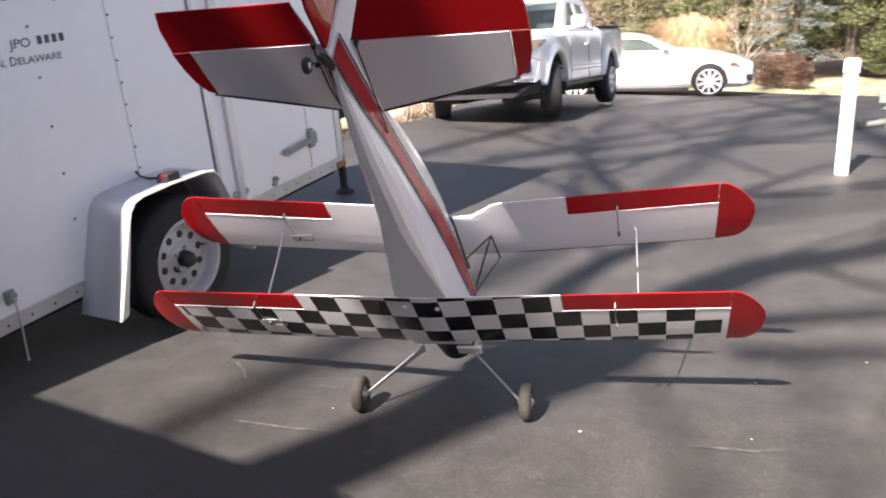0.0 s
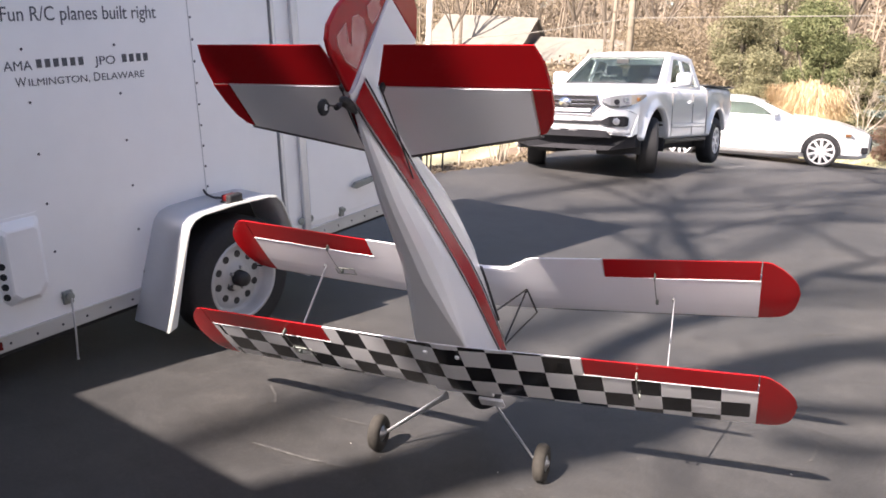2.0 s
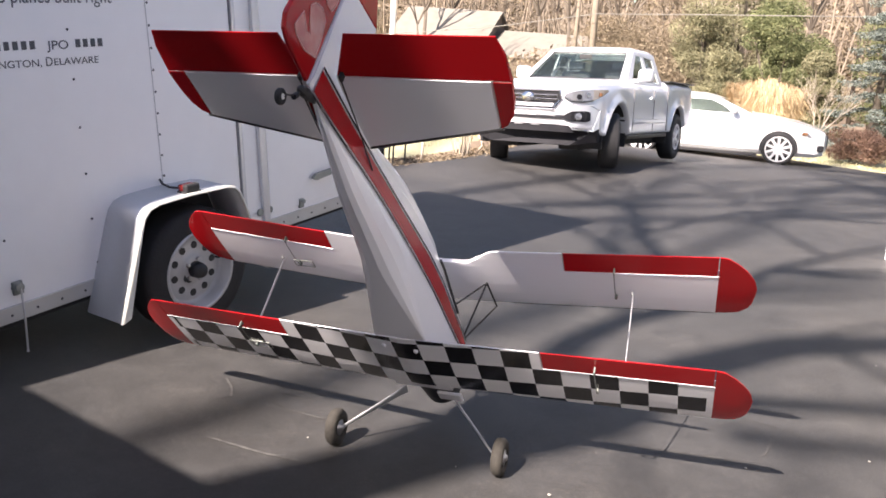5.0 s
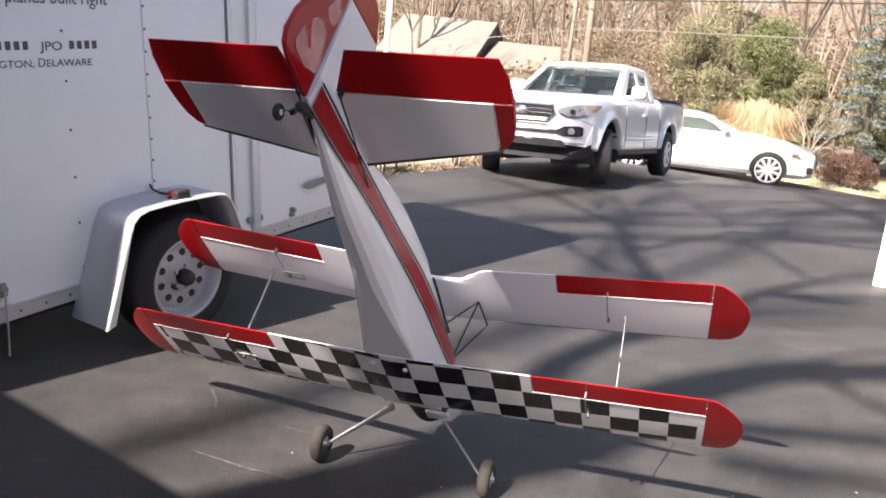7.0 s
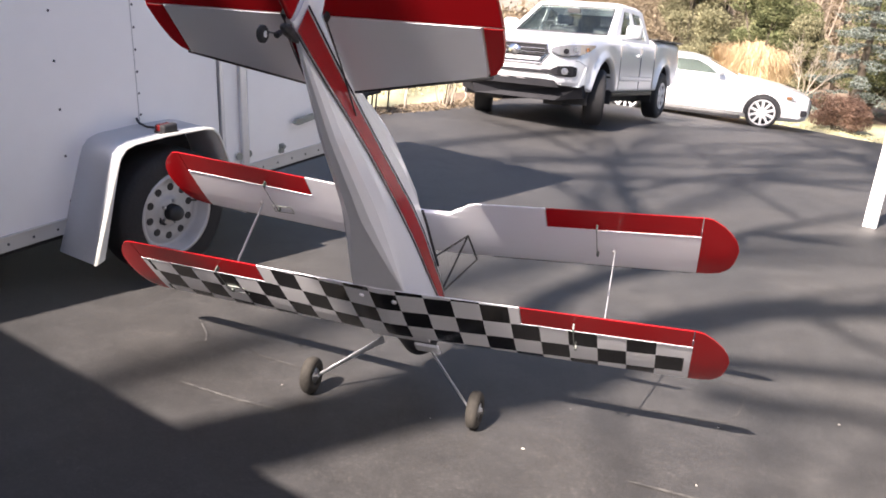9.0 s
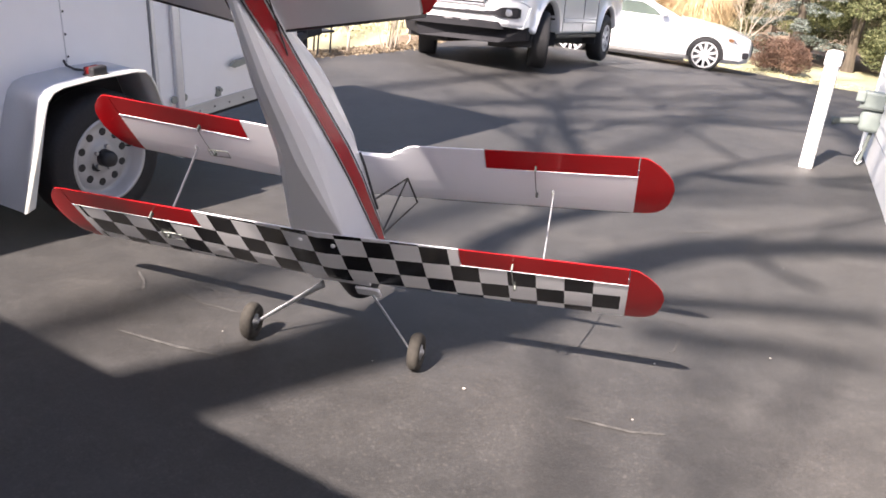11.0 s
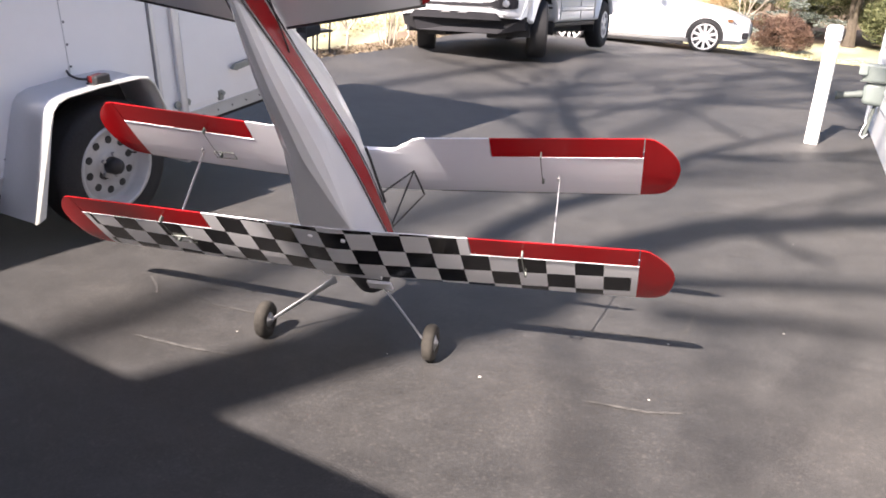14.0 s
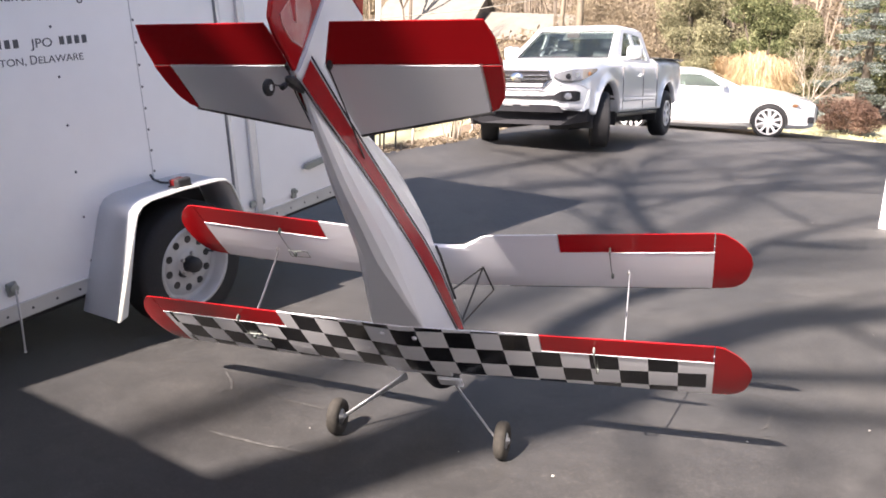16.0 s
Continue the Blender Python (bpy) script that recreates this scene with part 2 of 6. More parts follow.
def checker_mat():
    """Black and white squares of 0.1 m on the wing film, in the aircraft's own metres."""
    m = mat("checkered_film", (0.84, 0.84, 0.87), 0.2, grain=0.02, scale=6, coat=0.0, spec=0.35)
    nt = m.node_tree
    b = nt.nodes["Principled BSDF"]
    white = b.inputs["Base Color"].links[0].from_socket
    tc = nt.nodes.new("ShaderNodeTexCoord")
    mp = nt.nodes.new("ShaderNodeMapping")
    mp.inputs["Location"].default_value = (-0.06 / 0.1, 0.008 / 0.115, 0.0)
    mp.inputs["Scale"].default_value = (1 / 0.1, 1 / 0.115, 0.0)
    nt.links.new(tc.outputs["Object"], mp.inputs["Vector"])
    flat = nt.nodes.new("ShaderNodeVectorMath")
    flat.operation = "ADD"
    flat.inputs[1].default_value = (20, 21, 0.5)
    nt.links.new(mp.outputs["Vector"], flat.inputs[0])
    ck = nt.nodes.new("ShaderNodeTexChecker")
    ck.inputs["Scale"].default_value = 1.0
    nt.links.new(flat.outputs["Vector"], ck.inputs["Vector"])
    sx = nt.nodes.new("ShaderNodeSeparateXYZ")
    nt.links.new(tc.outputs["Object"], sx.inputs[0])
    ab = nt.nodes.new("ShaderNodeMath")
    ab.operation = "ABSOLUTE"
    nt.links.new(sx.outputs["X"], ab.inputs[0])
    lt = nt.nodes.new("ShaderNodeMath")
    lt.operation = "LESS_THAN"
    lt.inputs[1].default_value = 1.056
    nt.links.new(ab.outputs[0], lt.inputs[0])
    mu = nt.nodes.new("ShaderNodeMath")
    mu.operation = "MULTIPLY"
    nt.links.new(ck.outputs["Fac"], mu.inputs[0])
    nt.links.new(lt.outputs[0], mu.inputs[1])
    mx = nt.nodes.new("ShaderNodeMix")
    mx.data_type = "RGBA"
    mx.inputs["B"].default_value = (0.012, 0.012, 0.015, 1)
    nt.links.new(white, mx.inputs["A"])
    nt.links.new(mu.outputs[0], mx.inputs["Factor"])
    nt.links.new(mx.outputs["Result"], b.inputs["Base Color"])
    return m


CHECKER = checker_mat()


def leaf_mat(name, a, b, rough=0.8):
    """Foliage whose clumps differ piece by piece."""
    m = bpy.data.materials.new(name)
    m.use_nodes = True
    nt = m.node_tree
    p = nt.nodes["Principled BSDF"]
    p.inputs["Roughness"].default_value = rough
    p.inputs["Specular IOR Level"].default_value = 0.2
    g = nt.nodes.new("ShaderNodeNewGeometry")
    mx = nt.nodes.new("ShaderNodeMix")
    mx.data_type = "RGBA"
    mx.inputs["A"].default_value, mx.inputs["B"].default_value = (*a, 1), (*b, 1)
    nt.links.new(g.outputs["Random Per Island"], mx.inputs["Factor"])
    nt.links.new(mx.outputs["Result"], p.inputs["Base Color"])
    return m


LEAF_GREEN = leaf_mat("evergreen_leaves", (0.05, 0.066, 0.028), (0.24, 0.25, 0.125))
LEAF_SPRUCE = leaf_mat("blue_spruce_needles", (0.055, 0.072, 0.062), (0.32, 0.36, 0.32))
LEAF_DRY = leaf_mat("dry_leaves", (0.1, 0.075, 0.05), (0.32, 0.26, 0.18))
LEAF_RUST = leaf_mat("rusty_twigs", (0.1, 0.06, 0.045), (0.24, 0.15, 0.11))
LEAF_STRAW = leaf_mat("straw_grass", (0.42, 0.3, 0.17), (0.66, 0.5, 0.32))
LEAF_OLIVE = leaf_mat("olive_leaves", (0.1, 0.1, 0.055), (0.3, 0.28, 0.17))
RAIL = mat("pale_rail", (0.58, 0.58, 0.56), 0.5, metal=0.2, grain=0.1, scale=20, stain=0.4, stain_scale=5, tint=(0.35, 0.32, 0.28))
SEAMGREY = mat("seam_shadow_gap", (0.2, 0.2, 0.21), 0.8)
LIP_GLINT = mat("fender_lip_glint", (0.7, 0.71, 0.66), 0.4, metal=0.1, grain=0.04)
RIMGREY = mat("rim_paint", (0.5, 0.5, 0.505), 0.4, metal=0.2, grain=0.06, stain=0.3, stain_scale=9, tint=(0.35, 0.33, 0.3))
HILL = mat("wooded_hill", (0.25, 0.21, 0.17), 0.95, grain=0.35, scale=1.2, stain=0.5, stain_scale=0.25, tint=(0.2, 0.18, 0.14))
LEAF_LAWN = leaf_mat("lawn_blades", (0.36, 0.35, 0.19), (0.56, 0.52, 0.33))
TAUPE = mat("taupe_siding", (0.1, 0.088, 0.076), 0.7, grain=0.1, scale=5, stain=0.2)
DASH = mat("dark_dashboard", (0.05, 0.05, 0.055), 0.7, grain=0.2)
PALE_CABIN = mat("pale_cabin", (0.075, 0.085, 0.075), 0.6, grain=0.3, scale=6)
ALLOY = mat("bright_alloy", (0.72, 0.72, 0.73), 0.35, metal=0.3, grain=0.04)
ZINC = mat("dull_zinc", (0.3, 0.32, 0.3), 0.5, metal=0.5, grain=0.15, scale=40, stain=0.3, stain_scale=9)
def gz(y):
    """Height of the ground: level near the garage, falling gently past the trucks."""
    return 0.0 if y < 13 else -0.05 * (min(y, 23) - 13)


def patch(name, outline, material, lift, label, category):
    """A flat sheet with an outline, following the fall of the ground."""
    bm = bmesh.new()
    f = bm.faces.new([bm.verts.new((x, y, 0)) for x, y in outline])
    for y in (13, 15, 17, 19, 21, 23):
        bmesh.ops.bisect_plane(bm, geom=bm.verts[:] + bm.edges[:] + bm.faces[:], plane_co=(0, y, 0), plane_no=(0, 1, 0))
    for v in bm.verts:
        v.co.z = gz(v.co.y) + lift
    bmesh.ops.triangulate(bm, faces=[f for f in bm.faces if len(f.verts) > 4])
    return tagged(finish(name, bm, material), label, category, kind="structure")


bm = bmesh.new()
rows = [(-300, 0), (13, 0), (15, gz(15)), (17, gz(17)), (19, gz(19)), (21, gz(21)), (23, gz(23)), (60, gz(60)), (400, gz(400))]
strips = [[bm.verts.new((x, y, z - 0.03)) for x in (-300, -60, 0, 60, 300)] for y, z in rows]
for a, b in zip(strips, strips[1:]):
    for k in range(4):
        bm.faces.new((a[k], a[k + 1], b[k + 1], b[k]))
tagged(finish("ground", bm, GRASS), "dry winter lawn in yellow and faded green", "lawn", kind="structure")
patch("driveway", [(-16, -20), (12, -20), (12, 20.6), (2.5, 20.9), (-1.2, 21.1), (-2.6, 21.6), (-5.4, 22.2), (-7.2, 21.0), (-6.5, 16), (-5.75, 13.4), (-5.38, 12.2), (-5.22, 11.2), (-5.2, 10.3), (-5.25, 9.4), (-5.3, 7.6), (-16, 7.4)], ASPHALT, 0.0, "dark asphalt driveway with pale scuffs and grit", "driveway")
patch("mulch_bed", [(-5.2, 7.7), (-5.15, 9.4), (-5.1, 10.3), (-5.12, 11.2), (-5.28, 12.2), (-5.65, 13.4), (-6.4, 16), (-7.3, 16), (-6.5, 13.4), (-5.95, 12.2), (-5.75, 11.2), (-5.72, 10.3), (-5.85, 9.4), (-5.9, 7.7)], MULCH, -0.012, "brown leaf mulch along the driveway edge", "mulch")
patch("leaf_bed", [(-14, 26.2), (-6, 26.0), (-3.0, 26.2), (-1.6, 27.2), (0, 28.2), (6, 28.4), (14, 28.4), (14, 60), (-40, 60), (-40, 24)], MULCH, -0.01, "brown leaf litter under the far bushes", "leaf litter")

# pale chalky scuffs and small stones on the asphalt
for pts, w in ([((-1.43, 3.12), (-1.33, 3.06), (-1.27, 3.0), (-1.29, 2.93)), 0.006], [((-1.2, 3.08), (-1.0, 3.06), (-0.78, 3.1), (-0.62, 3.16)), 0.004],
               [((-1.16, 3.16), (-1.05, 3.2), (-0.98, 3.17)), 0.003], [((0.42, 4.4), (0.75, 4.42), (0.98, 4.36), (0.98, 4.12)), 0.003],
               [((0.62, 5.2), (0.86, 5.35)), 0.006], [((0.59, 3.23), (0.69, 3.26), (0.81, 3.29), (0.92, 3.36)), 0.008], [((-1.04, 2.66), (-0.92, 2.68), (-0.77, 2.71), (-0.59, 2.77)), 0.008], [((0.72, 4.34), (0.74, 4.23), (0.75, 4.09), (0.73, 4.04)), 0.004], [((0.27, 5.85), (0.34, 5.97), (0.45, 6.09), (0.50, 6.07)), 0.006], [((0.2, 3.75), (0.62, 3.92), (0.8, 4.02)), 0.003]):
    bm = bmesh.new()
    left, right = [], []
    for i, p in enumerate(pts):
        a, b = Vector(pts[max(i - 1, 0)]), Vector(pts[min(i + 1, len(pts) - 1)])
        n = (b - a).normalized()
        n = Vector((-n.y, n.x)) * w * (0.5 if i in (0, len(pts) - 1) else 1)
        left.append(bm.verts.new((p[0] + n.x, p[1] + n.y, 0.004)))
        right.append(bm.verts.new((p[0] - n.x, p[1] - n.y, 0.004)))
    for i in range(len(pts) - 1):
        bm.faces.new((left[i], right[i], right[i + 1], left[i + 1]))
    tagged(finish("chalk_mark", bm, CHALK), "pale scuffed chalk line on the asphalt", "chalk mark", kind="structure")
rnd = random.Random(4)
for k, (x, y) in enumerate([(0.209, 3.166), (1.116, 4.333), (0.06, 8.79), (0.72, 3.9)] + [(rnd.uniform(-1.2, 1.4), rnd.uniform(2.5, 6.5)) for _ in range(9)]):
    bm = bmesh.new()
    bmesh.ops.create_icosphere(bm, subdivisions=1, radius=(0.007 if k < 4 else rnd.uniform(0.002, 0.005)))
    for v in bm.verts:
        v.co = Vector((v.co.x * rnd.uniform(0.7, 1.3), v.co.y * rnd.uniform(0.7, 1.3), v.co.z * 0.5))
    o = finish("pebble", bm, PEBBLE, smooth=True)
    o.location = (x, y, 0.004 if k < 4 else 0.001)
    tagged(o, "small pale stone chip on the asphalt", "pebble", "stones on the driveway")
# ---- model biplane: x across, y towards the tail, z out of the belly ----
BODY = Matrix(((0.96158, 0.15678, 0.22533, -0.30582), (0.26967, -0.693, -0.6686, 2.88811), (0.05132, 0.70369, -0.70866, 0.52525), (0, 0, 0, 1)))
plane = thing("model_biplane", BODY, "red and white model biplane tipped on its nose, checkered lower wing", "model aircraft")


def foil(s):
    """Half thickness of the wing section at s from the leading edge, as a share of the chord."""
    return 0.6 * (0.2969 * math.sqrt(s) - 0.126 * s - 0.3516 * s ** 2 + 0.2843 * s ** 3 - 0.1036 * s ** 4) + 0.006


class Wing:
    def __init__(self, chord, tip_start, tip, sweep, dihedral, y0, z0, flat=0.0, taper=0.0):
        self.taper, self.flatness = taper, 0.45
        self.c, self.b, self.s, self.sw, self.d, self.y0, self.z0, self.flat = chord, tip_start, tip, sweep, dihedral, y0, z0, flat

    def edges(self, x):
        """y of the trailing and leading edge; the tip is cut back aslant behind and rounded in front."""
        u = max(0.0, (abs(x) - self.b) / (self.s - self.b))
        cut = float(np.interp(u, (0, 0.2, 0.5, 0.75, 0.93, 1.0), (0.0, 0.015, 0.12, 0.25, 0.39, 0.53)))
        nose = float(np.interp(u, (0, 0.3, 0.6, 0.82, 0.93, 0.98, 1.0), (0.0, 0.005, 0.03, 0.11, 0.21, 0.35, 0.46)))
        base = self.y0 + self.sw * max(abs(x), self.flat)
        chord = self.c - self.taper * abs(x)
        return base - chord * cut, base - chord * (1 - nose)

    def section(self, x, f0, f1, n=9):
        """A closed ring between chord shares f0 and f1 (0 at the trailing edge): belly side first, then the top."""
        te, le = self.edges(x)
        u = max(0.0, (abs(x) - self.b) / (self.s - self.b))
        thick = self.c * max(0.16, math.sqrt(max(0.0, 1 - u ** 4)))
        z = self.z0 - self.d * abs(x)
        fs = [f0 + (f1 - f0) * (1 - math.cos(math.pi * k / n)) / 2 for k in range(n + 1)]
        y = [te + (le - te) * f for f in fs]
        h = [thick * foil(max(0.0, 1 - f)) * (self.flatness if f < 0.999 else 0.0) for f in fs]
        if f1 > 0.999:
            h[-1] = 0.0008
        return [Vector((x, y[k], z + h[k])) for k in range(n + 1)] + [Vector((x, y[k], z - h[k] * 3.0)) for k in range(n, -1, -1)]


def panel(wing, xs, f0, f1, mats, name, parent, label="", cut=None):
    """Part of a wing; mats are the belly side's and the top's material."""
    bm = bmesh.new()
    n = 9
    rings = []
    for x in xs:
        r = wing.section(x, f0, f1, n)
        if cut:
            k = cut(x)
            r = [Vector((p.x, min(p.y, wing.edges(x)[0] - k), p.z)) for p in r]
        rings.append(r)
    vs = add_loft(bm, rings)
    bm.faces.ensure_lookup_table()
    for f in bm.faces:
        c = f.calc_center_median()
        f.material_index = 0 if c.z > wing.z0 - wing.d * abs(c.x) - 0.0005 else 1
    return part(name, bm, mats, parent, label, smooth=False)


LOW = Wing(0.3801, 1.0782, 1.206, -0.0591, 0.0563, 0.0232, -0.0056, taper=-0.0061)
UPP = Wing(0.3856, 1.0581, 1.196, 0.082, 0.0254, -0.1235, -0.4777, flat=0.12, taper=-0.0046)
span = lambda a, b, n: [a + (b - a) * k / n for k in range(n + 1)]
for wing, name, inner, hinge, skin in ((LOW, "lower_wing", 0.497, 0.277, CHECKER), (UPP, "upper_wing", 0.489, 0.2885, FILM_WHITE)):
    def notch(x):
        return 0.085 * max(0.0, min(1.0, (0.205 - abs(x)) / 0.1))
    main = panel(wing, span(-inner, -0.25, 4) + span(-0.22, 0.22, 16) + span(0.25, inner, 4), 0.0, 1.0, (skin, FILM_WHITE), name, plane,
                 "black and white checkered film" if wing is LOW else "white film", cut=notch if wing is UPP else None)
    for side in (-1, 1):
        xs = [side * x for x in span(inner, wing.b, 8)]
        panel(wing, xs, hinge + 0.012, 1.0, (skin, FILM_WHITE), "outer_panel", main)
        ail = panel(wing, [side * x for x in span(inner + 0.004, wing.b - 0.004, 8)], 0.0, hinge, (FILM_RED, FILM_RED), "aileron", main, "glossy red aileron")
        panel(wing, [side * (wing.b + (wing.s - wing.b) * math.sin(k * math.pi / 2 / 14)) for k in range(15)], 0.0, 1.0, (FILM_RED, FILM_RED), "wing_tip", main, "rounded red wing tip")
        # pale hinge line
        te0, le0 = wing.edges(inner)
        te1, le1 = wing.edges(wing.b)
        a = Vector((side * inner, te0 + (le0 - te0) * (hinge + 0.006), wing.z0 - wing.d * inner + wing.c * foil(1 - hinge) * 0.45 + 0.0005))
        b = Vector((side * wing.b, te1 + (le1 - te1) * (hinge + 0.006), wing.z0 - wing.d * wing.b + wing.c * foil(1 - hinge) * 0.45 + 0.0005))
        part("hinge_strip", tube((a, b), 0.0012, 6), FILM_WHITE, main, "white hinge line")

# dark tape along the upper wing's leading edge
for side in (-1, 1):
    part("leading_edge", tube([(side * x, UPP.edges(x)[1] + 0.003, UPP.z0 - UPP.d * x) for x in (0.25, UPP.b)], 0.0045, 8), BLACK, plane, "dark leading edge")
# wing bolts and belly fairing
for x, y in ((-0.067, -0.023), (0.053, -0.037)):
    part("wing_bolt", lathe([(0.001, 0.0), (0.009, 0.0), (0.009, 0.006), (0.006, 0.009), (0.001, 0.009)], 12, Matrix.Translation((x, y, 0.004)) @ pose(0, 0, 0, 0, -90, 0)), FILM_WHITE, plane, "pale nylon wing bolt")
# fuselage: y, half width, belly z, side top z, roof z
FUS = [(-0.385, 0.118, -0.006, -0.229, -0.252), (-0.3, 0.118, -0.002, -0.24, -0.262), (-0.12, 0.107, -0.005, -0.262, -0.29), (0.05, 0.096, -0.013, -0.278, -0.35), (0.125, 0.09, -0.022, -0.28, -0.395),
       (0.25, 0.08, -0.038, -0.28, -0.4), (0.375, 0.069, -0.052, -0.275, -0.398), (0.5, 0.058, -0.066, -0.268, -0.382), (0.625, 0.049, -0.076, -0.258, -0.348), (0.75, 0.04, -0.086, -0.25, -0.309),
       (0.95, 0.024, -0.12, -0.243, -0.265), (1.15, 0.009, -0.158, -0.24, -0.248)]


def fus_at(y):
    for a, b in zip(FUS, FUS[1:]):
        if y <= b[0]:
            t = (y - a[0]) / (b[0] - a[0])
            return [p + (q - p) * t for p, q in zip(a, b)]
    return list(FUS[-1])


rings = []
for i in range(33):
    y = FUS[0][0] + (FUS[-1][0] - FUS[0][0]) * i / 32
    _, w, zb, zs, zt = fus_at(y)
    d = zs - zb
    k = float(np.interp(y, (-0.1, 0.06, 0.4), (0.04, 0.12, 1.0)))
    half = [(w, zs), (w, zb + 0.42 * k * d), (w * (1 - 0.1 * k), zb + 0.2 * k * d), (w * (1 - 0.36 * k), zb + 0.06 * k * d), (w * (1 - 0.72 * k), zb)]
    pts = half + [(-x, z) for x, z in reversed(half)]
    pts += [(-w * math.cos(a), zs + (zt - zs) * math.sin(a)) for a in (math.pi * k / 10 for k in range(1, 10))]
    rings.append([Vector((x, y, z)) for x, z in pts])
fus = part("fuselage", loft(rings), FILM_WHITE, plane, "white film over stringers, tapering to the tail")


def side_strip(name, lower, upper, material, parent, lift, label=""):
    """A trim strip on both sides of the fuselage; lower and upper give z for a y."""
    for side in (-1, 1):
        bm = bmesh.new()
        a, b = [], []
        for k in range(41):
            y = -0.38 + 1.51 * k / 40
            w = fus_at(y)[1] + lift
            a.append(bm.verts.new((side * w, y, lower(y))))
            b.append(bm.verts.new((side * w, y, upper(y))))
        for k in range(40):
            bm.faces.new((a[k], a[k + 1], b[k + 1], b[k]))
        part(name, bm, material, parent, label)


def ease(pairs):
    return lambda y: float(np.interp(y, [p[0] for p in pairs], [p[1] for p in pairs]))


lo = ease([(-0.4, -0.172), (-0.295, -0.176), (-0.084, -0.184), (0.1, -0.193), (0.28, -0.1955), (0.45, -0.195), (0.61, -0.189), (0.77, -0.1765), (0.913, -0.164), (1.04, -0.153), (1.157, -0.147)])
hi = ease([(-0.4, -0.212), (-0.167, -0.231), (0.007, -0.251), (0.184, -0.257), (0.373, -0.25), (0.538, -0.243), (0.71, -0.2335), (0.837, -0.229), (0.967, -0.226), (1.13, -0.224)])
side_strip("trim_stripe", lo, hi, FILM_RED, fus, 0.003, "red side stripe")
for e, s in ((lo, 1), (hi, -1)):
    side_strip("pinstripe", lambda y: e(y) + s * 0.0065, lambda y: e(y) + s * 0.0135, FILM_BLACK, fus, 0.003, "thin black pinstripe")

# engine cowl and spinner resting on the asphalt
def turned(rows, n=20):
    return loft([[Vector((r * math.cos(a), y, z + r * k * math.sin(a))) for a in (2 * math.pi * q / n for q in range(n))] for y, r, z, k in rows])


part("cowl", turned([(-0.386, 0.112, -0.127, 1.0), (-0.45, 0.1, -0.13, 1.0), (-0.56, 0.085, -0.125, 1.0), (-0.63, 0.075, -0.12, 1.0), (-0.65, 0.05, -0.12, 1.0)]), BLACK, plane, "dark engine cowl", smooth=True)
part("spinner", turned([(-0.65, 0.03, -0.12, 1.0), (-0.7, 0.026, -0.12, 1.0), (-0.74, 0.015, -0.12, 1.0), (-0.755, 0.004, -0.12, 1.0)]), BLACK, plane, "dark spinner", smooth=True)
part("cockpit_rim", tube([(0.094, 0.085, -0.309), (0.1, 0.03, -0.299), (0.105, -0.04, -0.284), (0.111, -0.12, -0.266), (0.118, -0.2, -0.25)], 0.005, 8), BLACK, plane, "black cockpit edging")


# fin and rudder
def plate(outline, t, axis=0, at=0.0):
    """A thin plate with softened rim; outline in (y, z) for axis 0 or (x, y) for axis 2."""
    bm = bmesh.new()
    c = Vector((sum(p[0] for p in outline) / len(outline), sum(p[1] for p in outline) / len(outline)))
    layers = []
    for shrink, off in ((0.0035, -t / 2), (0.0, -t / 4), (0.0, t / 4), (0.0035, t / 2)):
        ring = []
        for p in outline:
            d = c - Vector(p)
            q = Vector(p) + d.normalized() * min(shrink, d.length * 0.2)
            ring.append(Vector((at + off, q.x, q.y)) if axis == 0 else Vector((q.x, q.y, at + off)))
        layers.append(ring)
    add_loft(bm, layers)
    return bm


part("fin", plate([(0.78, -0.285), (1.153, -0.235), (1.166, -0.52), (0.945, -0.575)], 0.018), FILM_WHITE, plane, "white fin")
part("fin_tip", plate([(0.945, -0.578), (1.166, -0.523), (1.17, -0.62), (1.1, -0.66), (1.0, -0.645)], 0.018), FILM_RED, plane, "red fin tip")
rud = part("rudder", plate([(1.164, -0.152), (1.3, -0.15), (1.338, -0.162), (1.356, -0.195), (1.354, -0.26), (1.335, -0.34), (1.315, -0.42), (1.29, -0.5), (1.265, -0.58), (1.235, -0.63), (1.19, -0.63), (1.182, -0.6), (1.172, -0.5)], 0.014), FILM_RED, plane, "glossy red rudder with wavy pale trim")
for s in (-1, 1):
    part("hinge_strip", tube([(s * 0.008, 1.158, -0.165), (s * 0.008, 1.168, -0.5)], 0.0018, 6), FILM_WHITE, rud, "white hinge line")
    for pts in ([(1.229, -0.194), (1.178, -0.222), (1.185, -0.282), (1.2, -0.335), (1.235, -0.345), (1.267, -0.328), (1.285, -0.3), (1.262, -0.268), (1.236, -0.246), (1.255, -0.236), (1.288, -0.254), (1.3, -0.262), (1.312, -0.2), (1.29, -0.189), (1.25, -0.191)],
                [(1.245, -0.385), (1.22, -0.372), (1.192, -0.378), (1.182, -0.415), (1.183, -0.45), (1.2, -0.446), (1.21, -0.47), (1.228, -0.44)],
                [(1.27, -0.4), (1.255, -0.43), (1.24, -0.5), (1.252, -0.51), (1.272, -0.45)]):
        bm = bmesh.new()
        add_loft(bm, [[Vector((s * x, y, z)) for y, z in pts] for x in (0.006, 0.0082)])
        fl = part("flame_patch", bm, FILM_PINK, rud, "pale pink flame trim")
        part("flame_outline", tube([(s * 0.0084, y, z) for y, z in pts + pts[:1]], 0.0015, 5), FILM_PALE, fl, "paler flame outline")

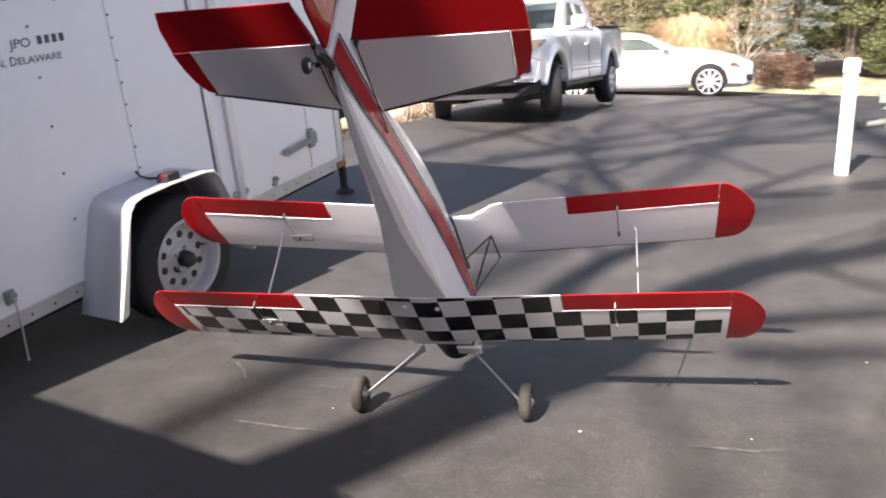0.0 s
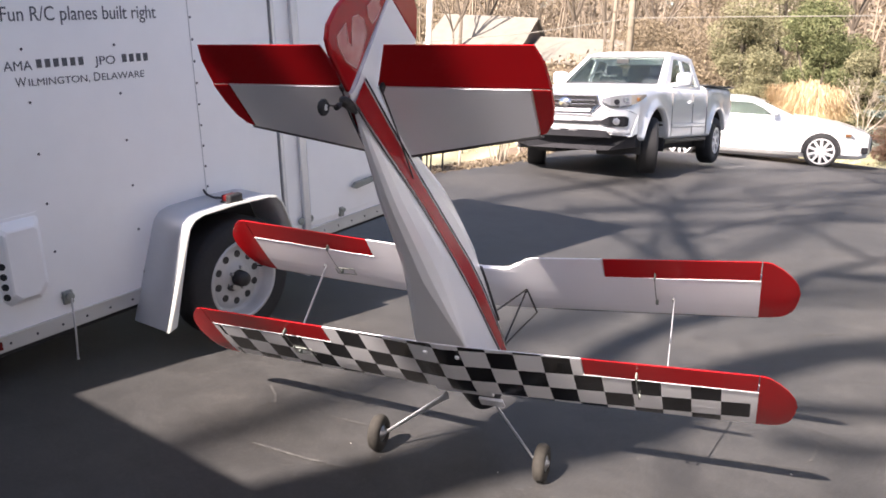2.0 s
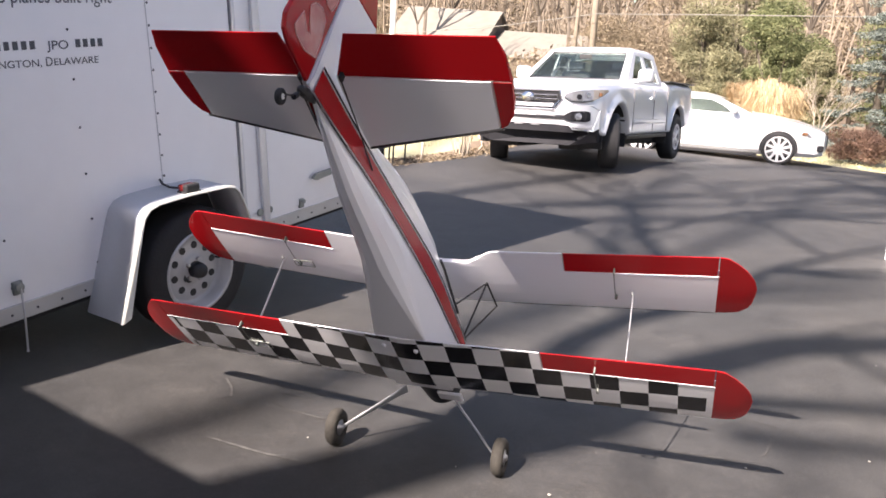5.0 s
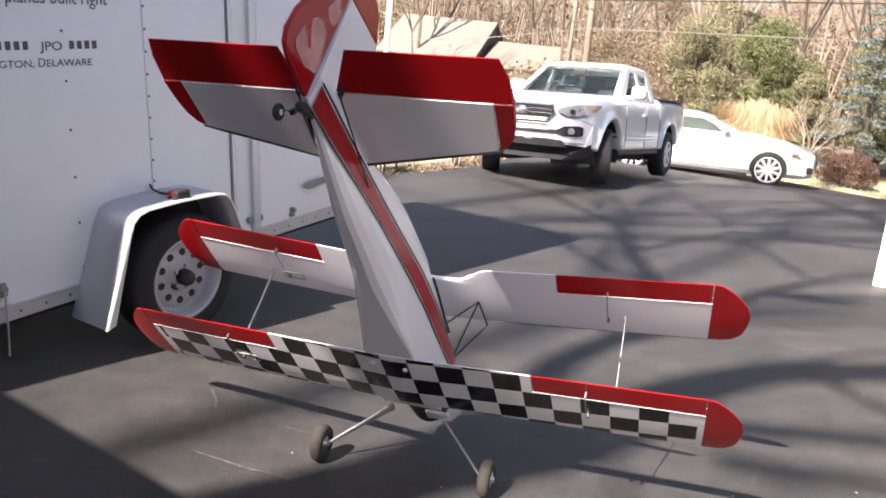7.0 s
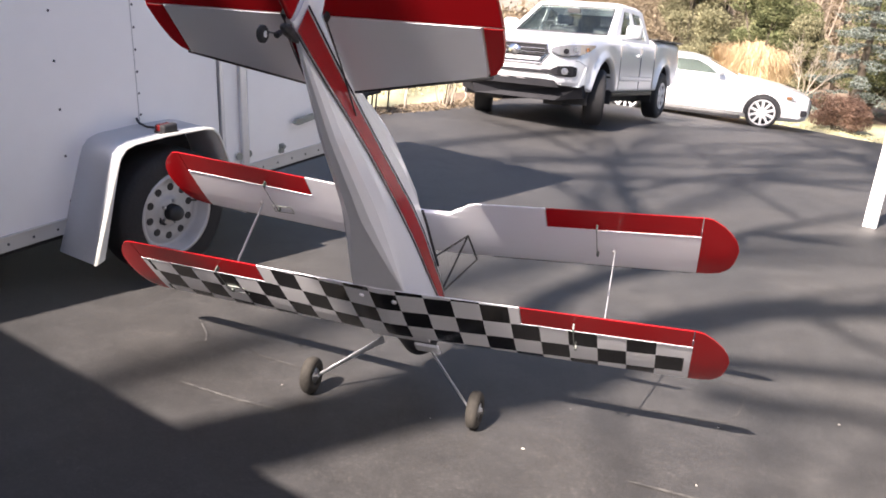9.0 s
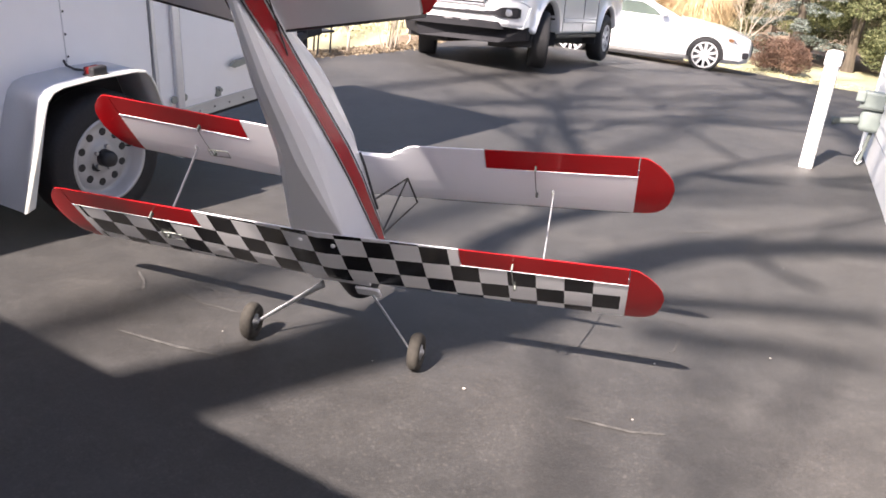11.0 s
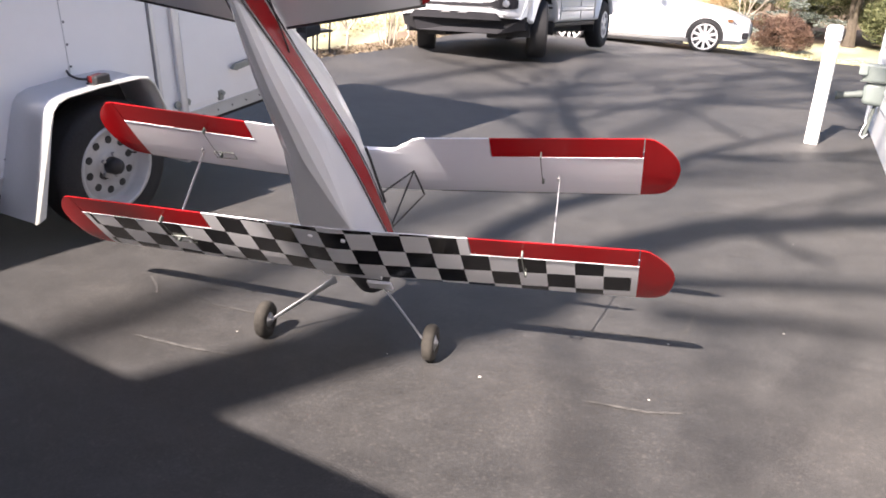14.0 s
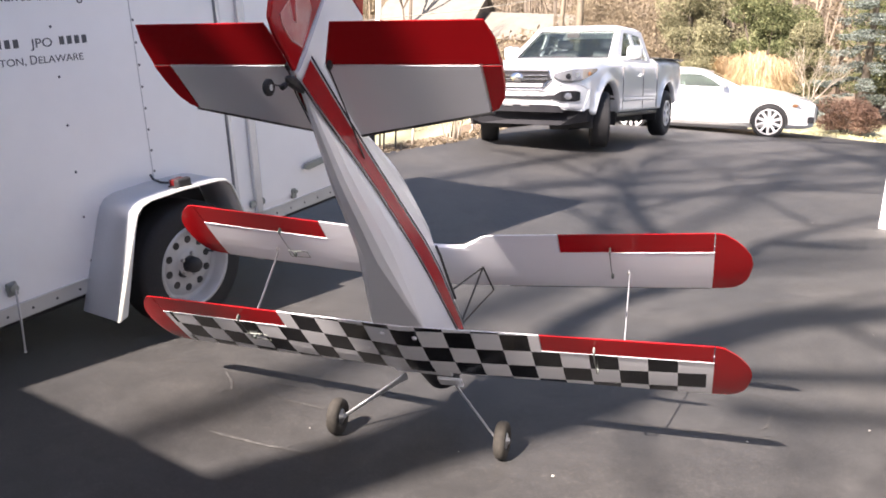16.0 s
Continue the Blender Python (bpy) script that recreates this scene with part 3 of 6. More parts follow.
# tailplane and elevators
for s in (-1, 1):
    ol = lambda pts: [(s * x, y) for x, y in pts]
    Z = -0.2664
    stab = part("stabilizer", plate(ol([(0.02, 1.0735), (0.02, 0.77), (0.045, 0.776), (0.452, 0.889), (0.456, 1.0735)]), 0.02, 2, Z), FILM_WHITE, plane, "white tailplane half")
    part("stabilizer_tip", plate(ol([(0.459, 1.0735), (0.455, 0.891), (0.475, 0.903), (0.496, 0.94), (0.508, 1.0), (0.511, 1.0735)]), 0.02, 2, Z), FILM_RED, stab, "red tailplane tip")
    part("leading_edge", tube([(s * 0.035, 0.775, Z + 0.005), (s * 0.46, 0.89, Z + 0.005)], 0.0075, 8), BLACK, stab, "dark leading edge")
    bm = plate(ol([(0.024 if s > 0 else 0.078, 1.0755), (0.086 if s > 0 else 0.1, 1.221), (0.488, 1.221), (0.506, 1.16), (0.511, 1.0755)]), 0.018, 2, Z)
    for v in bm.verts:
        v.co.z = Z + (v.co.z - Z) * (1 - 0.8 * (v.co.y - 1.075) / 0.146)
    ele = part("elevator", bm, FILM_RED, plane, "dark glossy red elevator")
    part("hinge_strip", tube([(s * 0.05, 1.073, Z + 0.0085), (s * 0.508, 1.073, Z + 0.0085)], 0.0006, 6), RIMGREY, ele, "pale hinge line")
    hx = 0.044 if s > 0 else -0.078
    bm = box((hx - 0.005, 1.072, Z + 0.008), (hx + 0.005, 1.092, Z + 0.03), 0.002)
    add_tube(bm, [(hx, 1.085, Z + 0.028), (hx * 0.95 + s * 0.004, 0.93, -0.226), (s * 0.046, 0.735, -0.205)], 0.0025, 6)
    part("control_horn", bm, BLACK, ele, "black horn and pushrod")

# tail wheel
bm = tube([(0.0, 1.082, -0.15), (0.0, 1.1, -0.145), (0.0, 1.13, -0.136), (0.0, 1.155, -0.126), (0.0, 1.172, -0.118), (0.0, 1.18, -0.113)], [0.002, 0.009, 0.014, 0.015, 0.01, 0.003], 10)
add_tube(bm, [(0.0, 1.16, -0.125), (0.0, 1.18, -0.088), (0.0, 1.205, -0.066), (0.013, 1.23, -0.045), (0.013, 1.235, -0.034)], 0.0024, 6)
add_tube(bm, [(0.0, 1.174, -0.096), (0.0, 1.183, -0.08)], 0.008, 10)
tw = part("tail_wheel_bracket", bm, BLACK, plane, "black tail wheel bracket")
wm = Matrix.Translation((0, 1.234, -0.034))
tyre = part("tail_wheel", ring_lathe([(0.008, -0.007), (0.017, -0.008), (0.021, -0.004), (0.021, 0.004), (0.017, 0.008), (0.008, 0.007)], 20, wm), RUBBER, tw, "small black tail wheel", smooth=True)
part("hub", lathe([(0.001, -0.009), (0.008, -0.008), (0.008, 0.008), (0.001, 0.009)], 12, wm), PVC, tyre, "white hub")

# main gear
for s, c in ((-1, Vector((-0.322, -0.42, 0.198))), (1, Vector((0.334, -0.474, 0.192)))):
    top = Vector((s * 0.095, -0.46, -0.02))
    axle = c - Vector((s * 0.022, 0, 0))
    bm = bmesh.new()
    rings = []
    d = (axle - top).normalized()
    n = Vector((0, 1, 0)) - d * d.y
    n.normalize()
    for f, wd in ((0.0, 0.032), (0.12, 0.024), (0.6, 0.014), (1.0, 0.009)):
        p = top.lerp(axle, f)
        rings.append([p + n * wd * math.cos(a) + d.cross(n) * 0.0045 * math.sin(a) for a in (2 * math.pi * k / 10 for k in range(10))])
    add_loft(bm, rings)
    add_tube(bm, [axle - Vector((s * 0.012, 0, 0)), c + Vector((s * 0.03, 0, 0))], 0.005, 8)
    leg = part("gear_leg", bm, SILVER, plane, "slim silver landing gear leg", smooth=True)
    wm = Matrix.Translation(c)
    wh = part("wheel", ring_lathe([(0.03, -0.018), (0.05, -0.024), (0.066, -0.02), (0.073, -0.008), (0.073, 0.008), (0.066, 0.02), (0.05, 0.024), (0.03, 0.018)], 32, wm), SUNLIT_DUSTY_RUBBER, plane, "dusty black rubber wheel, front sunlight put into its lighter colour", smooth=True)
    part("hub", lathe([(0.004, -0.028), (0.012, -0.028), (0.014, -0.02), (0.031, -0.018), (0.031, 0.018), (0.014, 0.02), (0.012, 0.028), (0.004, 0.028)], 20, wm), STEEL, wh, "grey wheel hub", smooth=True)

part("gear_fairing", box((0.05, -0.46, -0.01), (0.15, -0.4, 0.004), 0.006), FILM_WHITE, plane, "pale plate over the gear leg root")
# struts between the wings
for s in (-1, 1):
    top, foot = Vector((0.753 if s > 0 else -0.742, -0.289, -0.468)), Vector((0.764 if s > 0 else -0.76, -0.31, -0.055))
    d = (foot - top).normalized()
    wide = (Vector((0, 1, 0)) - d * d.y).normalized()
    part("wing_strut", loft([[p + wide * 0.0072 * f * math.cos(a) + d.cross(wide) * 0.0026 * math.sin(a) for a in (2 * math.pi * k / 10 for k in range(10))] for p, f in ((top, 0.5), (top.lerp(foot, 0.05), 1.0), (top.lerp(foot, 0.95), 1.0), (foot, 0.6))]), STRUT, plane, "thin pale metal wing strut", smooth=True)
    part("strut_bracket", box((s * 0.749 - 0.004, -0.3, -0.472), (s * 0.749 + 0.004, -0.278, -0.458), 0.002), STEEL, plane, "small metal bracket")
    # cabane wires
    bm = bmesh.new()
    for a, b in (((0.172, -0.296, -0.452), (0.1, -0.17, -0.262)), ((0.172, -0.296, -0.452), (0.112, -0.36, -0.225)), ((0.179, -0.5, -0.462), (0.112, -0.37, -0.225)), ((0.172, -0.296, -0.452), (0.179, -0.5, -0.462))):
        add_tube(bm, [(s * a[0], a[1], a[2]), (s * b[0], b[1], b[2])], 0.0038, 6)
    part("cabane_strut", bm, BLACK, plane, "black bent wire cabane strut")
    # aileron linkages
    for z, x, y0, y1 in ((-0.042, 0.684, -0.07, -0.24), (-0.49, 0.685, -0.145, -0.335)):
        zz = z + 0.012
        bm = box((s * x - 0.003, y0 - 0.012, zz - 0.006), (s * x + 0.003, y0 + 0.008, zz + 0.018), 0.002)
        add_tube(bm, [(s * x, y0, zz + 0.016), (s * x, (y0 + y1) / 2, zz + 0.018), (s * x, y1, zz + 0.012)], 0.0018, 6)
        add_box(bm, (s * x - 0.005, y1 - 0.01, zz - 0.004), (s * x + 0.005, y1 + 0.01, zz + 0.012), 0.003)
        part("aileron_linkage", bm, ZINC if z > -0.1 and s > 0 else PIPE_DARK, plane, "metal pushrod and horn")
        bm = bmesh.new()
        for q in ((-0.03, 0.0), (0.06, 0.0)):
            add_box(bm, (s * x + q[0] - 0.001, y1 - 0.028, zz - 0.003), (s * x + q[0] + 0.001, y1 + 0.018, zz + 0.001))
        for q in (-0.028, 0.018):
            add_box(bm, (s * x - 0.03, y1 + q - 0.001, zz - 0.003), (s * x + 0.06, y1 + q + 0.001, zz + 0.001))
        if s > 0:
            bm.free()
            continue
        part("servo_hatch", bm, ZINC, plane, "thin outline of a servo hatch")
# ---- cargo trailer: local y along its side, z up, x out of the side wall; parked nose up on its jack ----
TR = pose(-2.256, 3.47, 0, 7.0, 0, 0)
tr = thing("cargo_trailer", TR, "white enclosed cargo trailer with rounded silver fender, dusty, parked on asphalt", "trailer")
L0, L1, W, ZB, ZT = -4.1, 1.8, 1.95, 0.375, 2.68
bm = bmesh.new()
nose = [(0, L0), (0, L1 - 0.06), (-0.02, L1 - 0.015), (-0.06, L1), (-W + 0.06, L1), (-W, L1 - 0.06), (-W, L0)]
add_prism(bm, nose, 2, ZB, ZT)
body = part("body", bm, WHITE_SKIN, tr, "white painted sheet wall")
bm = bmesh.new()
add_prism(bm, [(0.012, L0 - 0.01), (0.012, L1 + 0.01), (-W - 0.012, L1 + 0.01), (-W - 0.012, L0 - 0.01)], 2, ZT - 0.06, ZT + 0.03)
part("roof_rail", bm, ALU, tr, "aluminium roof edge")
bm = box((-0.03, L0, 0.3), (0.006, L1, 0.378), 0.004)
add_box(bm, (0.0, L0, 0.366), (0.012, L1, 0.378), 0.002)
rail = part("bottom_rail", bm, RAIL, tr, "pale bottom rail with screws")
part("under_frame", box((-W + 0.05, L0 + 0.05, 0.26), (-0.05, L1 - 0.05, 0.37)), UNDER, tr, "dark underside frame")
part("front_corner_trim", box((-0.03, L1 - 0.05, 0.38), (0.008, L1 + 0.008, ZT - 0.06), 0.004), ALU, tr, "aluminium corner trim")
# seams
part("jamb_gap", box((0, 0.574, 0.385), (0.004, 0.584, ZT - 0.1)), SEAMGREY, tr, "dark gap beside the jamb")
part("seam_strip", box((0, 0.045, 0.38), (0.002, 0.0485, ZT - 0.06)), RIMGREY, tr, "sheet seam")
bm = box((0, 0.585, 0.38), (0.012, 0.612, ZT - 0.06), 0.004)
part("door_jamb", bm, ALU, tr, "bright door jamb strip")
part("door_post", box((0.0, 0.72, 0.38), (0.03, 0.775, ZT - 0.1), 0.01), ALU, tr, "rounded vertical door post")
part("door_gap", box((0, 0.776, 0.385), (0.004, 0.79, ZT - 0.1)), SEAMGREY, tr, "dark door gap")
door = part("side_door", box((0, 0.79, 0.41), (0.01, 1.44, ZT - 0.12), 0.003), WHITE_SKIN, tr, "white side door")
part("door_seam", box((0, 1.442, 0.4), (0.004, 1.452, ZT - 0.1)), SEAMGREY, tr, "dark door gap")
bm = bmesh.new()
add_prism(bm, [(1.13, 0.565), (1.16, 0.55), (1.44, 0.572), (1.44, 0.6), (1.16, 0.588)], 0, 0.03, 0.055)
add_box(bm, (0.01, 1.42, 0.53), (0.04, 1.47, 0.65), 0.006)
add_box(bm, (0.004, 1.455, 0.545), (0.03, 1.51, 0.62), 0.006)
part("door_latch", bm, ZINC, door, "dull zinc bar latch")
bm = bmesh.new()
for y in (0.70, 0.775):
    add_lathe(bm, [(0.001, 0.0), (0.022, 0.0), (0.022, 0.012), (0.001, 0.014)], 12, pose(0.012, y, 0.445, 0, 0, 0))
add_box(bm, (0.0, 0.695, 0.43), (0.02, 0.78, 0.46), 0.004)
part("hinge_bracket", bm, ZINC, tr, "dull zinc hinge bracket")
bm = box((0.0, 1.035, 0.39), (0.022, 1.07, 0.45), 0.004)
add_lathe(bm, [(0.001, 0.0), (0.012, 0.0), (0.012, 0.02), (0.001, 0.02)], 10, pose(0.02, 1.053, 0.435, 0, 0, 0))
part("hold_back", bm, ZINC, tr, "small dull hold-back")
# screws
screw_me = None
for ly, z0, z1, step in ((0.057, 0.8, 2.25, 0.108), (-0.386, 0.455, 2.2, 0.2225), (-0.828, 0.46, 2.25, 0.2255), (-1.25, 0.46, 2.25, 0.2255), (-1.66, 0.46, 2.25, 0.2255)):
    z = z0
    while z < z1:
        if screw_me is None:
            o = part("screw", lathe([(0.0005, 0.0), (0.0065, 0.0), (0.005, 0.003), (0.0005, 0.0035)], 8), SCREW, tr)
            screw_me = o.data
        else:
            o = new("screw", screw_me)
            o.parent = tr
        o.location = (0.002, ly, z)
        z += step
for k in range(28):
    o = new("screw", screw_me)
    o.parent = rail
    o.location = (0.007, -1.6 + 0.125 * k, 0.335)
# lettering
def letters(body_text, ly, lz, size, width, material, parent, name="lettering", turn=-2.5):
    cu = bpy.data.curves.new(name, "FONT")
    cu.body, cu.size, cu.extrude = body_text, size, 0.0006
    cu.align_x = "LEFT"
    o = new(name, cu)
    bpy.context.view_layer.update()
    k = width / max(o.dimensions.x, 0.01)
    me = bpy.data.meshes.new_from_object(o)
    bpy.data.objects.remove(o)
    o = new(name, me)
    me.materials.clear()
    me.materials.append(material)
    o.parent = parent
    m = Matrix(((0, 0, 1, 0.0015), (1, 0, 0, ly), (0, 1, 0, lz), (0, 0, 0, 1)))
    o.matrix_local = m @ pose(0, 0, 0, 0, 0, turn) @ Matrix.Diagonal((k, 1, 1, 1))
    return o


for words, ly, lz, size, width in (("Fun R/C planes built right", -0.9, 1.705, 0.086, 0.755), ("AMA", -0.918, 1.503, 0.057, 0.125), ("JPO", -0.492, 1.487, 0.055, 0.105),
                                    ("W", -0.878, 1.433, 0.057, 0.048), ("ILMINGTON,", -0.823, 1.431, 0.044, 0.288), ("D", -0.514, 1.417, 0.056, 0.032), ("ELAWARE", -0.474, 1.416, 0.044, 0.225)):
    letters(words, ly, lz, size, width, INK, tr)["label"] = "dark sans-serif words"
for y0, n, pitch in ((-0.772, 6, 0.0395), (-0.353, 4, 0.0385)):
    for k in range(n):
        y = y0 + k * pitch
        part("number_bar", box((0.0005, y, 1.493 - 0.042 * (y + 0.55)), (0.002, y + 0.024, 1.529 - 0.042 * (y + 0.55))), INK, tr)
# side vent
bm = bmesh.new()
rings = []
for x, k in ((0.0, 0.0), (0.012, 0.0), (0.05, 0.028), (0.056, 0.036)):
    y0, y1, z0, z1 = -1.1 + k, -0.885 - k, 0.5 + k, 0.875 - k
    c = 0.03
    rings.append([Vector((x, y, z)) for y, z in ((y0 + c, z0), (y1 - c * 1.4, z0), (y1, z0 + c * 1.6), (y1, z1 - c * 0.5), (y1 - c * 0.5, z1), (y0 + c * 0.5, z1), (y0, z1 - c * 0.5), (y0, z0 + c))])
add_loft(bm, rings)
add_prism(bm, [(-1.115, 0.5), (-1.08, 0.478), (-0.93, 0.488), (-0.87, 0.54), (-0.868, 0.87), (-0.885, 0.89), (-1.1, 0.89), (-1.115, 0.87)], 0, 0.0005, 0.005)
vent = part("side_vent", bm, WHITE_SKIN, tr, "white moulded side vent", smooth=False)
for k in range(4):
    part("vent_hole", lathe([(0.001, 0.0), (0.016, 0.0), (0.016, 0.003), (0.001, 0.003)], 12, pose(0.028, -1.0885, 0.552 + 0.047 * k, 0, 0, -53)), BLACK, vent, "dark vent hole")
for y, z in ((-1.07, 0.515), (-0.95, 0.512), (-0.9, 0.6), (-0.895, 0.75), (-0.93, 0.862), (-1.06, 0.862), (-1.092, 0.78)):
    o = new("screw", screw_me)
    o.parent, o.location = vent, (0.012, y, z)
# spring hook with hanging rod
bm = box((0.0, -0.832, 0.425), (0.018, -0.782, 0.49), 0.006)
add_lathe(bm, [(0.001, 0.0), (0.02, 0.0), (0.02, 0.02), (0.001, 0.024)], 12, pose(0.016, -0.807, 0.465, 0, 0, 0))
hook = part("rod_bracket", bm, ZINC, tr, "dull steel bracket")
part("hanging_rod", tube([(0.035, -0.805, 0.46), (0.04, -0.812, 0.3), (0.04, -0.822, 0.165), (0.04, -0.822, 0.155)], [0.005, 0.005, 0.005, 0.008], 8), ALU, hook, "thin hanging metal rod")
part("rear_reflector", box((0.007, -1.3, 0.318), (0.014, -1.139, 0.357), 0.002), RED_LENS, tr, "red reflector strip")
part("front_reflector", box((0.0, L1 - 0.09, 0.305), (0.018, L1 + 0.012, 0.345), 0.004), AMBER, tr, "amber corner lamp")
# fender
PRO = [(-0.475, 0.22), (-0.315, 0.65), (-0.29, 0.705), (-0.255, 0.738), (-0.2, 0.752), (0.0, 0.756), (0.23, 0.745), (0.285, 0.732), (0.318, 0.7), (0.345, 0.64), (0.5, 0.22)]
bm = bmesh.new()
outer = [[bm.verts.new((x, y, z)) for y, z in PRO] for x in (0.0, 0.268)]
inner = [[bm.verts.new((x, y * 0.985, z - 0.006)) for y, z in PRO] for x in (0.0, 0.268)]
for k in range(len(PRO) - 1):
    bm.faces.new((outer[0][k], outer[0][k + 1], outer[1][k + 1], outer[1][k]))
    bm.faces.new((inner[0][k], inner[1][k], inner[1][k + 1], inner[0][k + 1]))
    bm.faces.new((outer[1][k], outer[1][k + 1], inner[1][k + 1], inner[1][k]))
fender = part("fender", bm, SILVER, tr, "silver sheet-metal fender", smooth=True)
# rolled lip: its sun glint is put into a pale colour and wider front leg
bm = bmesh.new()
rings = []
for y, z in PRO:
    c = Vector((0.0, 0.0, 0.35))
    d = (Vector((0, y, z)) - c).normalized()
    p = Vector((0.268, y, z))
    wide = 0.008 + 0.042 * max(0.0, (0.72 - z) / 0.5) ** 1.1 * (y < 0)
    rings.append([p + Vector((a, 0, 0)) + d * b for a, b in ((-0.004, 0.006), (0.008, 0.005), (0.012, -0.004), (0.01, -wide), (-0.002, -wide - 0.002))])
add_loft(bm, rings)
part("fender_lip", bm, LIP_GLINT, fender, "rolled lip with the sun glint put into its pale colour", smooth=False)
bm = box((0.186, -0.019, 0.753), (0.266, 0.071, 0.765), 0.004)
ml = part("marker_base", bm, BLACK, tr, "black lamp base")
part("marker_lens", box((0.188, -0.016, 0.761), (0.228, 0.064, 0.797), 0.01), RED_LENS, ml, "red marker lens")
part("marker_shell", box((0.226, -0.018, 0.761), (0.266, 0.067, 0.802), 0.01), BLACK, ml, "dark lamp shell")
part("marker_wire", tube([(0.0, 0.03, 0.785), (0.03, 0.02, 0.768), (0.1, 0.01, 0.763), (0.19, 0.02, 0.77)], 0.006, 8), BLACK, tr, "black cable")
# wheel, axle, arch
hub_y, hub_z = 0.038, 0.332
wm = Matrix.Translation((0.25, hub_y, hub_z))
tyre = part("wheel", ring_lathe([(0.2, -0.2), (0.235, -0.205), (0.3, -0.2), (0.325, -0.185), (0.332, -0.16), (0.332, -0.045), (0.325, -0.02), (0.3, -0.004), (0.235, 0.0), (0.2, -0.004)], 56, wm), RUBBER, tr, "black trailer tyre", smooth=True)
bm = open_lathe([(0.218, -0.014), (0.218, 0.002), (0.206, 0.006), (0.199, -0.003), (0.193, -0.06), (0.183, -0.084), (0.17, -0.08), (0.155, -0.064), (0.12, -0.06), (0.085, -0.065), (0.078, -0.053), (0.06, -0.048), (0.001, -0.048)], 48, wm)
rim = part("rim", bm, RIMGREY, tyre, "pale grey steel rim", smooth=True)
for k in range(10):
    a = 2 * math.pi * (k + 0.3) / 10
    part("rim_hole", lathe([(0.001, 0.0), (0.0195, 0.0), (0.0195, 0.004), (0.001, 0.004)], 14, Matrix.Translation((0.1875, hub_y + 0.128 * math.cos(a), hub_z + 0.128 * math.sin(a)))), BLACK, rim, "dark round hole")
hubp = part("hub", lathe([(0.001, 0.0), (0.044, 0.0), (0.042, 0.04), (0.034, 0.06), (0.001, 0.063)], 20, Matrix.Translation((0.201, hub_y, hub_z))), BLACK, rim, "dark hub cap", smooth=True)
for k in range(5):
    a = 2 * math.pi * k / 5
    part("lug_nut", lathe([(0.001, 0.0), (0.011, 0.0), (0.01, 0.016), (0.001, 0.018)], 6, Matrix.Translation((0.202, hub_y + 0.058 * math.cos(a), hub_z + 0.058 * math.sin(a)))), STEEL, rim, "steel lug nut")
part("valve", tube([(0.185, 0.19, hub_z + 0.02), (0.215, 0.195, hub_z + 0.022)], 0.005, 6), BLACK, rim, "black valve stem")
# shade under the fender, laid on the wall as a thin dark sheet
part("arch_shade", prism([(y * 0.97, 0.3 + (z - 0.3) * 0.98) for y, z in PRO], 0, 0.001, 0.005), UNDER, tr, "dark sheet for the shade inside the wheel arch")
part("axle", tube([(0.2, 0, hub_z - 0.03), (-W - 0.1, 0, hub_z - 0.03)], 0.035, 12), UNDER, tr, "dark axle tube")
wm2 = Matrix.Translation((-W - 0.05, 0, hub_z))
part("far_wheel", ring_lathe([(0.2, -0.2), (0.3, -0.2), (0.332, -0.16), (0.332, -0.045), (0.3, -0.004), (0.2, -0.004)], 32, wm2), RUBBER, tr, "black trailer tyre", smooth=True)
# tongue and jack
bm = bmesh.new()
for s in (-1, 1):
    add_tube(bm, [(-W / 2 + s * 0.55, L1 - 0.3, 0.3), (-W / 2 + s * 0.05, L1 + 1.25, 0.3)], 0.04, 8)
add_box(bm, (-W / 2 - 0.06, L1 + 1.2, 0.27), (-W / 2 + 0.06, L1 + 1.5, 0.36), 0.02)
part("tongue", bm, UNDER, tr, "dark trailer tongue")
jx, jy = -W / 2 + 0.046, L1 + 1.245
bm = tube([(jx, jy, 0.85), (jx, jy, 0.2)], 0.04, 12)
add_tube(bm, [(jx, jy, 0.2), (jx, jy + 0.0, -0.36)], 0.034, 10)
add_lathe(bm, [(0.001, 0.0), (0.085, 0.0), (0.075, 0.02), (0.03, 0.05), (0.001, 0.055)], 16, pose(jx, jy, -0.37, 0, -90, 0))
part("jack", bm, RUBBER, tr, "black tongue jack on its foot")
# ---- house on the right, garage behind, post and gas meter ----
A, B = Vector((0.973, 10.824)), Vector((2.55, -1.0))
along = (B - A).normalized()
out = Vector((along.y, -along.x))
if out.x > 0:
    out = -out
HM = Matrix(((along.x, out.x, 0, A.x), (along.y, out.y, 0, A.y), (0, 0, 1, 0), (0, 0, 0, 1)))
LEN = (B - A).length
house = thing("house", HM, "white sided house wall bright in the sun", "house")
part("wall", box((0, -5.5, 0), (LEN, 0, 3.3)), SIDING, house, "white wall sheathing")
for k in range(24):
    z = 0.32 + 0.125 * k
    bm = bmesh.new()
    add_prism(bm, [(0.0, z), (0.02, z), (0.006, z + 0.128), (0.0, z + 0.128)], 0, 0.06, LEN)
    part("siding_board", bm, SIDING, house)
part("corner_board", box((-0.012, -0.1, 0.0), (0.09, 0.026, 3.3), 0.004), SIDING, house, "white corner board")
part("foundation", box((0.05, 0, 0.0), (LEN, 0.014, 0.3), 0.003), SIDING, house, "white painted footing")
bm = bmesh.new()
add_prism(bm, [(0.45, 3.25), (0.45, 3.33), (-2.75, 4.8), (-5.95, 3.33), (-5.95, 3.25), (-2.75, 4.7)], 0, -0.3, LEN + 0.1)
part("roof", bm, SHINGLE, house, "grey shingle roof")
